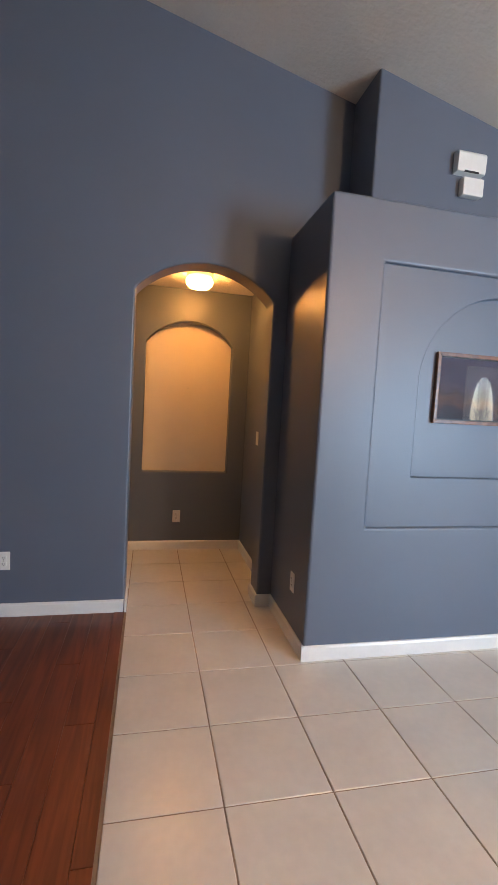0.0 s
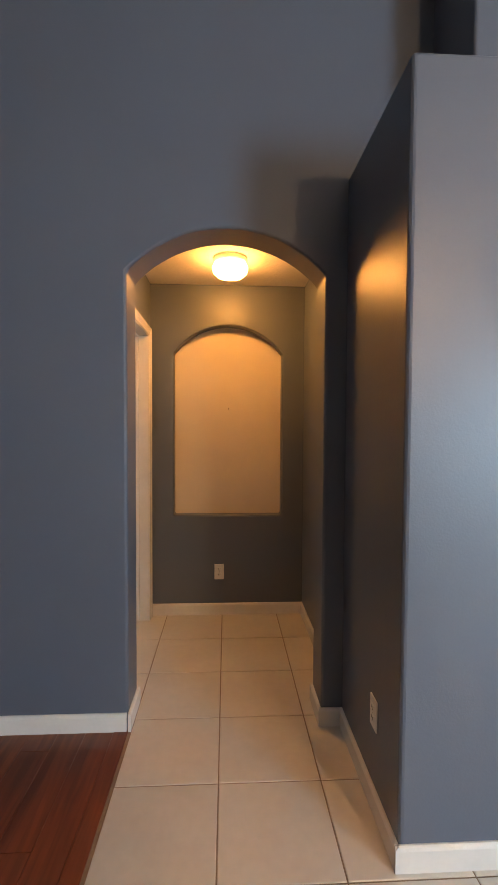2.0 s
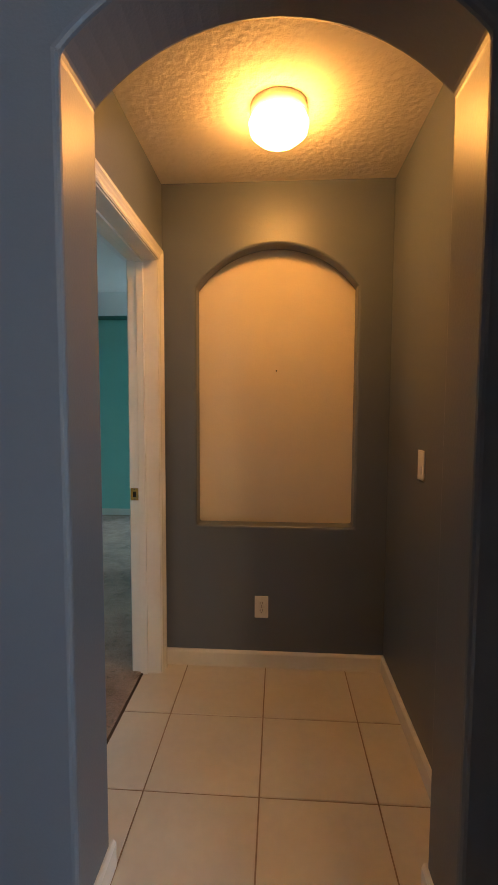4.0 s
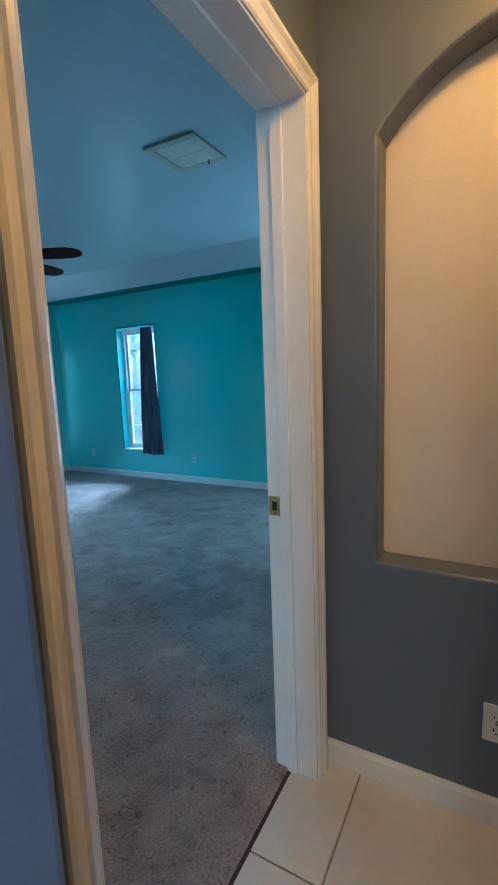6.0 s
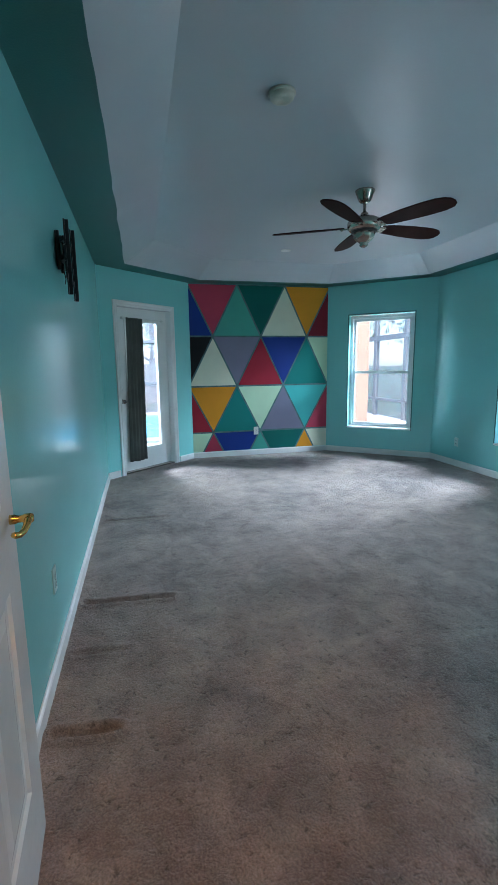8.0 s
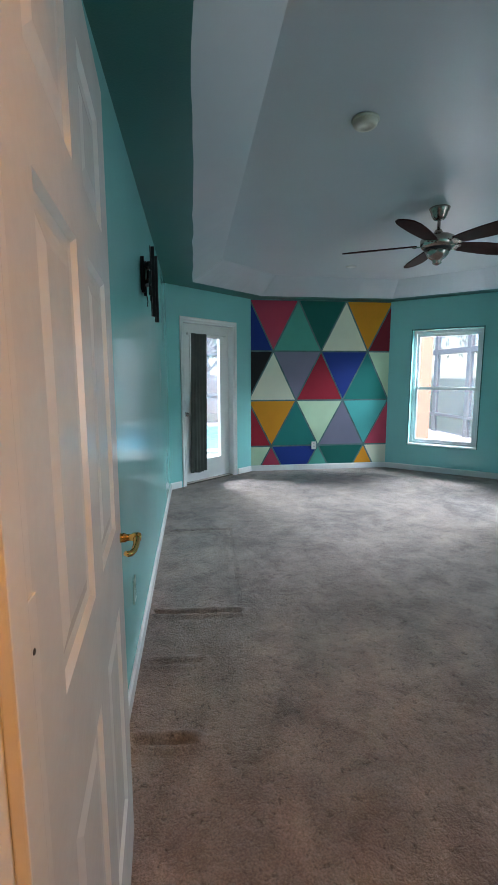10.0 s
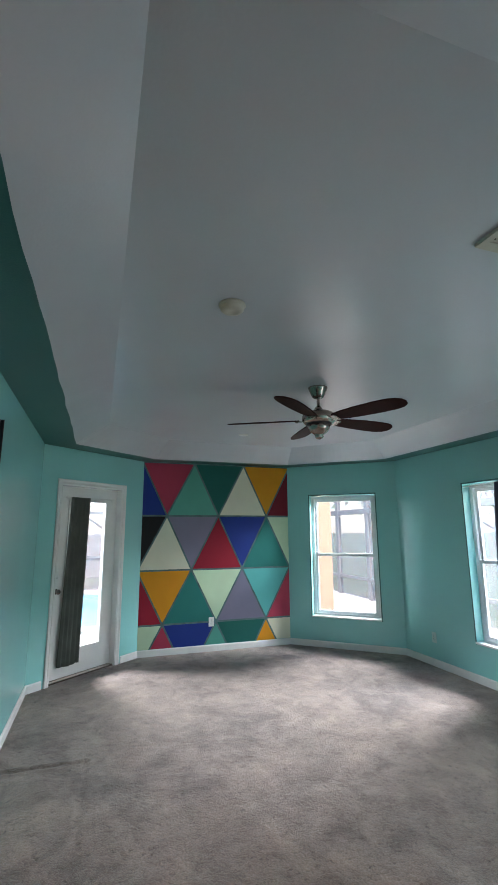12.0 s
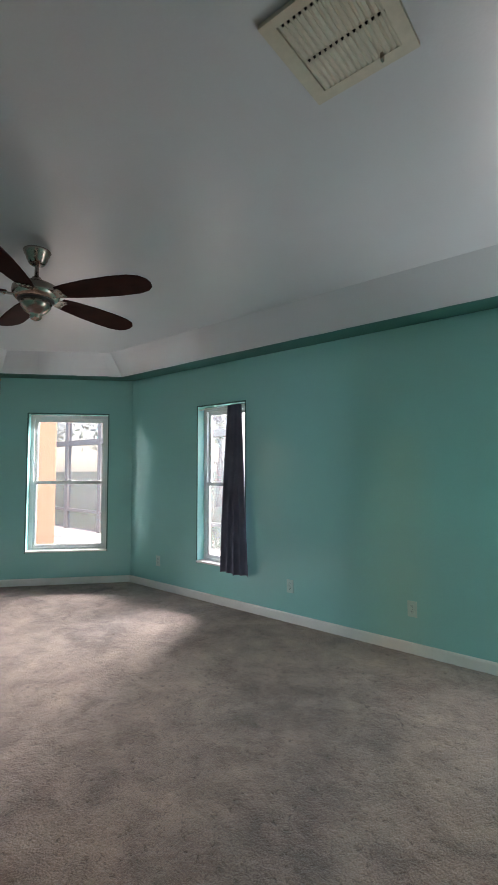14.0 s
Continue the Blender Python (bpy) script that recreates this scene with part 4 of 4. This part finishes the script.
# ---- hall and living room fittings ----
lamp = thing("ceiling_light", pose(0.405, 3.44, 2.44), "round white glass flush ceiling light, lit", "ceiling light")
part("base", lathe([(0, 0), (0.104, 0), (0.106, -0.020), (0.098, -0.036), (0, -0.036)], 28), WHITE, lamp, smooth=True)
part("shade", lathe([(0.07, -0.026), (0.098, -0.036), (0.110, -0.060), (0.104, -0.090), (0.076, -0.114), (0.036, -0.125), (0, -0.127)], 32), LAMP_GLASS, lamp, smooth=True)

# unseen lamp, placed from the block's shadow on the arch wall; its form is added
pendant = thing("pendant_lamp", pose(2.20, -1.60, vault(2.20)), "unseen white glass pendant lamp, lit", "lamp")
part("canopy", lathe([(0, 0.02), (0.06, 0.02), (0.06, -0.025), (0.02, -0.04), (0, -0.04)], 24), NICKEL, pendant, smooth=True)
part("stem", tube([(0, 0, -0.03), (0, 0, -0.60)], 0.006, 8), NICKEL, pendant, smooth=True)
part("shade", lathe([(0, -0.58), (0.04, -0.585), (0.09, -0.62), (0.115, -0.68), (0.105, -0.74), (0.06, -0.785), (0, -0.80)], 28), PENDANT_GLASS, pendant, smooth=True)

outlet(pose(0.335, 3.975, 0.322, 0, 0, 180), "white duplex outlet below the hall niche")
outlet(pose(-0.795, 2.692, 0.359, 0, 0, 180), "white duplex outlet on the slate blue wall")
outlet(pose(0.935, 2.232, 0.355, 0, 0, 90), "white duplex outlet on the boxed-out wall's side")
light_switch(pose(0.96, 3.45, 1.13, 0, 0, 90), "white paddle light switch on the hall wall")

nail = thing("nail", pose(0.401, 4.075, 1.538, 0, 0, 180), "tiny dark nail remaining in the cream niche", "nail")
part("shaft", tube([(0, 0, 0), (0, 0.012, 0.003)], 0.003, 8), SLOT, nail)

siren = thing("alarm_box", pose(1.955, 2.348, 2.985, 0, 0, 180), "white plastic alarm box high on the upper wall", "alarm")
part("housing", prism([(0, -0.065), (0.050, -0.058), (0.056, 0.050), (0.046, 0.065), (0, 0.065)], "x", -0.10, 0.10, 0.004), PLASTIC, siren)
part("grille", box(-0.05, 0.05, 0.047, 0.0535, -0.060, -0.050, 0.001), SLOT, siren)
chime = thing("door_chime", pose(1.98, 2.348, 2.845, 0, 0, 180), "small white plastic chime box below the alarm", "door chime")
part("cover", box(-0.072, 0.072, 0, 0.050, -0.054, 0.054, 0.006), PLASTIC, chime)

# framed picture in the niche
pic = thing("picture", pose(2.05, 2.058, 1.566, 0, 0, 180), "framed dusk landscape print behind glass in the niche", "picture")
PWD, PHT = 0.395, 0.205
for side in range(4):
    along_x = side < 2
    s = 1 if side % 2 == 0 else -1
    if along_x:
        pts = [(-PWD, s * PHT), (PWD, s * PHT), (PWD - 0.022, s * (PHT - 0.022)), (-PWD + 0.022, s * (PHT - 0.022))]
    else:
        pts = [(s * PWD, -PHT), (s * PWD, PHT), (s * (PWD - 0.022), PHT - 0.022), (s * (PWD - 0.022), -PHT + 0.022)]
    part("frame_bar", prism(pts, "y", 0.0, 0.026, 0.0025), FRAME_WOOD, pic, "bronze-brown moulded frame bar")
part("frame_liner", holed_slab((-PWD + 0.02, PWD - 0.02, -PHT + 0.02, PHT - 0.02), -PHT + 0.029, [(PWD - 0.029, PHT - 0.029), (0, PHT - 0.029), (-PWD + 0.029, PHT - 0.029)], 0.006, 0.014), BLACK, pic, "thin black liner")


def print_material():
    """A dusky violet sky over warm clouds and a dark shore."""
    m = bpy.data.materials.new("dusk_print")
    m.use_nodes = True
    n, l = m.node_tree.nodes, m.node_tree.links
    tc, sp = n.new("ShaderNodeTexCoord"), n.new("ShaderNodeSeparateXYZ")
    l.new(tc.outputs["Object"], sp.inputs[0])
    r = n.new("ShaderNodeValToRGB")
    mr = n.new("ShaderNodeMapRange")
    mr.inputs["From Min"].default_value, mr.inputs["From Max"].default_value = -0.19, 0.19
    no = n.new("ShaderNodeTexNoise")
    no.inputs["Scale"].default_value, no.inputs["Detail"].default_value = 9, 6
    l.new(tc.outputs["Object"], no.inputs["Vector"])
    ad = n.new("ShaderNodeMath")
    ad.operation = "MULTIPLY_ADD"
    ad.inputs[1].default_value = 0.22
    l.new(no.outputs["Fac"], ad.inputs[0])
    l.new(sp.outputs["Z"], ad.inputs[2])
    l.new(ad.outputs[0], mr.inputs["Value"])
    l.new(mr.outputs[0], r.inputs["Fac"])
    e = r.color_ramp.elements
    e[0].position, e[0].color = 0.30, (0.02, 0.018, 0.035, 1)
    e[1].position, e[1].color = 0.95, (0.055, 0.045, 0.085, 1)
    for p, c in ((0.48, (0.035, 0.022, 0.035, 1)), (0.60, (0.12, 0.06, 0.04, 1)), (0.70, (0.06, 0.04, 0.045, 1)), (0.80, (0.08, 0.06, 0.09, 1))):
        k = e.new(p)
        k.color = c
    l.new(r.outputs[0], n["Principled BSDF"].inputs["Base Color"])
    n["Principled BSDF"].inputs["Roughness"].default_value = 0.6
    return m


part("print", box(-PWD + 0.018, PWD - 0.018, 0.004, 0.007, -PHT + 0.018, PHT - 0.018), print_material(), pic, "dusk sky print")
part("glass", box(-PWD + 0.022, PWD - 0.022, 0.009, 0.011, -PHT + 0.022, PHT - 0.022), glass("picture_glass", gloss=0.12), pic, "clear picture glass")

# entry door with an arched leaded light, and an unseen window added for daylight
entry = thing("door_3", pose(5.90, -3.2, 0), "white entry door with an arched leaded glass light", "door", kind="structure")
ga = [(0.46 + 0.27 * math.cos(a), 1.45 + 0.78 * math.sin(a)) for a in [math.pi * i / 20 for i in range(21)]]
part("slab", holed_slab((0.005, 0.915, 0.01, 2.41), 0.95, ga, -0.09, -0.045), WHITE, entry)
part("pane", box(0.16, 0.76, -0.070, -0.066, 0.9, 2.3), GLASS, entry).visible_shadow = False
for x in (0.36, 0.42, 0.46, 0.50, 0.56):
    part("came", tube([(x, -0.062, 1.12), (x, -0.062, 1.45 + 0.78 * math.sqrt(max(0, 1 - ((x - 0.46) / 0.27) ** 2)))], 0.011, 6), BLACK, entry)
for pts in (((0.25, 1.30), (0.46, 1.12), (0.67, 1.30)), ((0.25, 1.12), (0.46, 1.30), (0.67, 1.12)), ((0.25, 1.12), (0.67, 1.12)), ((0.28, 1.60), (0.36, 1.45)), ((0.64, 1.60), (0.56, 1.45)), ((0.25, 0.97), (0.46, 1.12), (0.67, 0.97))):
    part("came", tube([(x, -0.062, z) for x, z in pts], 0.011, 6), BLACK, entry)
living = thing("window_4", pose(3.95, -3.2, 0.5), "unseen white framed window added for living room daylight", "window", kind="structure")
part("window_frame", holed_slab((0, 1.2, 0, 1.8), 0.05, [(1.15, 1.75), (0.6, 1.75), (0.05, 1.75)], -0.13, -0.08), VINYL, living)
part("mullion", box(0.575, 0.625, -0.13, -0.08, 0.05, 1.75, 0.003), VINYL, living)
part("pane", box(0.05, 1.15, -0.107, -0.103, 0.05, 1.75), GLASS, living).visible_shadow = False

# ---- outdoors ----
LAWN = material("lawn", (0.075, 0.12, 0.035), 0.95, var=0.25, scale=0.8, fine=40, bump=0.4)
DECK = material("pale_pool_deck", (0.42, 0.40, 0.37), 0.85, var=0.08, scale=1.2, fine=60, bump=0.15)
STUCCO = material("salmon_stucco", (0.36, 0.16, 0.105), 0.9, var=0.05, scale=3, fine=80, bump=0.3)
BRONZE = material("grey_bronze_aluminium", (0.16, 0.16, 0.17), 0.5, var=0.06, scale=5, fine=60, bump=0.02)
WATER = material("blue_pool_water", (0.10, 0.42, 0.60), 0.08, var=0.08, scale=2, fine=6, bump=0.2)
BARK = material("grey_bark", (0.12, 0.09, 0.07), 0.95, var=0.2, scale=8, fine=40, bump=0.6)
LEAF = material("sunlit_leaf", (0.16, 0.22, 0.04), 0.6, scale=0.9, fine=8, bump=0, color2=(0.07, 0.12, 0.025))
FENCE = material("weathered_fence", (0.32, 0.29, 0.25), 0.9, var=0.15, scale=3, fine=40, bump=0.2)
ROOF = material("brown_shingle", (0.12, 0.09, 0.08), 0.9, var=0.2, scale=4, fine=30, bump=0.4)
SIDING = material("pale_yellow_siding", (0.66, 0.56, 0.34), 0.8, var=0.05, scale=2, fine=30, bump=0.1)

tagged(part("ground", box(-300, 300, -300, 300, -0.6, -0.14), LAWN), "mown green lawn around the house", "ground", kind="structure")
tagged(part("pavement_patio", box(-14.6, -5.0, -2.0, 9.9, -0.5, -0.08, 0.01), DECK), "pale concrete pool deck", "pavement", kind="structure")
tagged(part("pavement_side", box(-4.9, 3.0, 7.4, 12.5, -0.5, -0.08, 0.01), DECK), "pale concrete side yard slab", "pavement", kind="structure")
pool = thing("swimming_pool", pose(-11.0, 3.5, -0.08), "blue swimming pool with a pale coping", "pool")
part("water", box(-2.3, 2.3, -3.4, 3.4, 0.0, 0.015), WATER, pool, "clear blue water")
part("coping", holed_slab((-2.6, 2.6, -3.7, 3.7), -3.4, [(2.3, 3.4), (0, 3.4), (-2.3, 3.4)], 0.0, 0.05), DECK, pool, m=pose(0, 0, 0, 90, 0, 0) @ Matrix.Diagonal((1, 1, -1, 1)))

SCREEN = bpy.data.materials.new("insect_screen")
SCREEN.use_nodes = True
sn, sl = SCREEN.node_tree.nodes, SCREEN.node_tree.links
mixs, clear = sn.new("ShaderNodeMixShader"), sn.new("ShaderNodeBsdfTransparent")
sn["Principled BSDF"].inputs["Base Color"].default_value = (0.22, 0.22, 0.24, 1)
sn["Principled BSDF"].inputs["Roughness"].default_value = 0.8
mixs.inputs[0].default_value = 0.45
sl.new(clear.outputs[0], mixs.inputs[1])
sl.new(sn["Principled BSDF"].outputs[0], mixs.inputs[2])
sl.new(mixs.outputs[0], sn["Material Output"].inputs[0])

cage = thing("pool_cage", pose(-14.2, 9.7, -0.08), "grey aluminium pool screen enclosure with fine mesh", "screen enclosure")
WEST, NORTH = [-2.3 * k for k in range(6)], [0.0, 1.46, 2.92, 4.34, 5.8, 7.2, 8.5]
for y in WEST:
    part("post", box(-0.05, 0.05, y - 0.05, y + 0.05, 0, 3.2, 0.006), BRONZE, cage)
for x in NORTH[1:]:
    part("post", box(x - 0.065, x + 0.065, -0.05, 0.05, 0, 3.2, 0.006), BRONZE, cage)
for z in (0.86, 2.10, 3.16):
    part("rail", box(-0.04, 0.04, -11.5, 0, z, z + 0.08, 0.006), BRONZE, cage)
for z, h in ((0.42, 0.07), (2.0, 0.13), (3.16, 0.08)):
    part("rail", box(0, 8.5, -0.04, 0.04, z, z + h, 0.006), BRONZE, cage)
for y0, y1 in zip(WEST, WEST[1:]):
    part("screen", box(-0.001, 0.001, y1 + 0.05, y0 - 0.05, 0.02, 3.15), SCREEN, cage, "dark fibreglass screen mesh")
for x0, x1 in zip(NORTH, NORTH[1:]):
    part("screen", box(x0 + 0.05, x1 - 0.05, -0.001, 0.001, 0.02, 3.15), SCREEN, cage, "dark fibreglass screen mesh")
for k in range(4):
    part("roof_beam", box(0, 7.0, -2.3 * k - 1.19, -2.3 * k - 1.11, 3.16, 3.28, 0.006), BRONZE, cage)

column = thing("lanai_column", pose(-7.08, 6.94, -0.08), "salmon stucco column of the covered patio", "column")
part("shaft", box(-0.16, 0.16, -0.16, 0.16, 0, 2.7, 0.02), STUCCO, column)
part("cap", box(-0.20, 0.20, -0.20, 0.20, 2.45, 2.6, 0.02), STUCCO, column)

wood_fence = thing("garden_fence", pose(-18.5, 0, -0.14), "weathered grey wooden garden fence", "fence")
slat_mesh = mesh_of("fence_board", box(-0.012, 0.012, -0.068, 0.068, 0, 1.55, 0.003), FENCE)
for k in range(96):
    b = new("fence_board", slat_mesh)
    b.parent = wood_fence
    b.location = (0, -3 + k * 0.145, 0.02 + 0.02 * math.sin(k * 1.7))
for z in (0.4, 1.2):
    part("fence_rail", box(-0.05, -0.012, -3.1, 11.0, z, z + 0.09), FENCE, wood_fence)


def tree(x, y, h, seed):
    rnd = random.Random(seed)
    ob = thing("tree", pose(x, y, -0.14), "leafy yellow-green garden tree", "tree", "garden trees")
    bm = tube([(0, 0, 0), (0.05, 0.03, h * 0.25), (0.0, 0.08, h * 0.5), (0.1, 0.0, h * 0.8)], [0.17, 0.13, 0.09, 0.03], 8)
    tips = []
    for k in range(9):
        a, z = rnd.uniform(0, 6.28), h * rnd.uniform(0.25, 0.6)
        r = h * rnd.uniform(0.18, 0.34)
        tip = (r * math.cos(a), r * math.sin(a), z + r * rnd.uniform(0.4, 1.0))
        tube([(0.03, 0.04, z), (tip[0] * 0.5, tip[1] * 0.5, z + 0.45 * (tip[2] - z)), tip], [0.06, 0.04, 0.015], 6, bm)
        tips.append(tip)
    tips.append((0.1, 0, h * 0.85))
    part("trunk", bm, BARK, ob)
    vs, fs = [], []
    for tip in tips:
        for k in range(170):
            d = Vector((rnd.gauss(0, 1), rnd.gauss(0, 1), rnd.gauss(0, 0.75))) * h * 0.085
            c = Vector(tip) + d
            s = rnd.uniform(0.06, 0.13)
            e = Euler((rnd.uniform(0, 3.1), rnd.uniform(0, 3.1), rnd.uniform(0, 6.3))).to_matrix()
            i = len(vs)
            vs += [tuple(c + e @ Vector(p) * s) for p in ((-1, 0, 0), (0, -0.45, 0.1), (1, 0, 0), (0, 0.45, 0.1))]
            fs.append((i, i + 1, i + 2, i + 3))
    me_ = bpy.data.meshes.new("crown")
    me_.from_pydata(vs, [], fs)
    me_.materials.append(LEAF)
    cr = new("crown", me_)
    cr.parent = ob
    return ob


first = [tree(-20.5, 4.0, 6.5, 1), tree(-22.0, 8.0, 7.5, 2), tree(-13.0, 17.0, 6.0, 3)]
for k, (src, x, y, a, s) in enumerate(((1, -21, 0.8, 60, 0.9), (0, -21.5, 11, 130, 1.1), (2, -23, 14.5, 40, 1.1), (0, -18, 17, 220, 1.0), (1, -9.5, 20, 300, 0.9), (2, -22.5, 5.8, 10, 1.25), (1, -20.5, 2.4, 190, 1.1), (2, -21, -2.5, 70, 1.2))):
    c = copy_thing(first[src], pose(x, y, -0.14, 0, 0, a))

house = thing("neighbour_house", pose(-5.0, 19.0, -0.14), "pale yellow single-storey neighbouring house", "house")
part("wall", box(-6, 6, 0, 7, 0, 2.9), SIDING, house)
part("roof", prism([(-0.6, 2.8), (3.5, 4.9), (7.6, 2.8), (7.6, 2.7), (-0.6, 2.7)], "x", -6.6, 6.6), ROOF, house)
for x in (-3.8, -0.6, 2.8):
    w_ = part("window", box(x, x + 1.3, -0.04, 0.02, 0.9, 2.1, 0.01), WHITE, house)
    part("pane", box(x + 0.07, x + 1.23, -0.052, -0.042, 0.97, 2.03), SLOT, w_)

# outer roof of the house, closing it above
tagged(part("roof_deck", box(-6.9, 7.2, 2.76, 7.6, 2.80, 2.95), ROOF), "brown shingle roof over the bedroom wing", "roof", kind="structure")

# ---- floor pieces: tiles and planks ----
floor = tagged(part("floor_tile", box(-0.275, 7.1, -3.3, 4.05, -0.06, -0.0035), GROUT), "pale ceramic tile floor with dark grout", "floor", kind="structure")
TX, TY, SX, SY = 0.358, 1.956, 0.4080, 0.4067
GAP = 0.0027


def tile_mesh(w, d):
    bm = box(-w / 2 + GAP, w / 2 - GAP, -d / 2 + GAP, d / 2 - GAP, -0.010, 0.0)
    top_edges = [e for e in bm.edges if all(v.co.z > -0.001 for v in e.verts)]
    bmesh.ops.bevel(bm, geom=top_edges, offset=0.002, segments=1, affect="EDGES")
    return mesh_of("tile", bm, TILE)


full_tile = tile_mesh(SX, SY)
for i in range(-2, 18):
    for k in range(-13, 6):
        x0, x1, y0, y1 = TX + i * SX, TX + (i + 1) * SX, TY + k * SY, TY + (k + 1) * SY
        if i < -1:
            if y0 < 2.70:
                continue
            x0 = -0.27
        y1 = min(y1, 4.0)
        if y1 - y0 < 0.03 or (x0 > 1.0 and y0 > 2.0) or x0 > 7 or (x0 > 0.96) and y0 > 2.0:
            continue
        whole = abs(x1 - x0 - SX) < 1e-4 and abs(y1 - y0 - SY) < 1e-4
        t = new("tile", full_tile if whole else tile_mesh(x1 - x0, y1 - y0))
        t.parent = floor
        t.location = ((x0 + x1) / 2, (y0 + y1) / 2, 0)

wood = tagged(part("floor_wood", box(-4.6, -0.078, -3.3, 2.70, -0.06, -0.006), SLOT), "red-brown hardwood plank floor", "floor", kind="structure")


def plank_mesh(w, d):
    bm = box(-w / 2, w / 2, -d / 2, d / 2, -0.012, 0.002)
    bmesh.ops.bevel(bm, geom=[e for e in bm.edges if all(v.co.z > 0 for v in e.verts)], offset=0.0012, segments=1, affect="EDGES")
    return mesh_of("plank", bm, WOOD)


PW, PL = 0.125, 1.22
plank = plank_mesh(PW - 0.001, PL - 0.001)
for i in range(35):
    x1 = -0.128 - i * PW
    off = (i * 0.47) % PL
    for k in range(-1, 6):
        y0, y1 = max(-3.25 + k * PL + off, -3.25), min(-3.25 + (k + 1) * PL + off, 2.69)
        if y1 - y0 < 0.05:
            continue
        p = new("plank", plank if abs(y1 - y0 - PL) < 1e-4 else plank_mesh(PW - 0.001, y1 - y0 - 0.001))
        p.parent = wood
        p.location = (x1 - PW / 2, (y0 + y1) / 2, 0)
for y0, y1 in ((-3.25, -0.75), (-0.75, 1.0), (1.0, 2.69)):
    p = new("plank", plank_mesh(0.066, y1 - y0 - 0.002))
    p.parent = wood
    p.location = (-0.0945, (y0 + y1) / 2, 0.002)
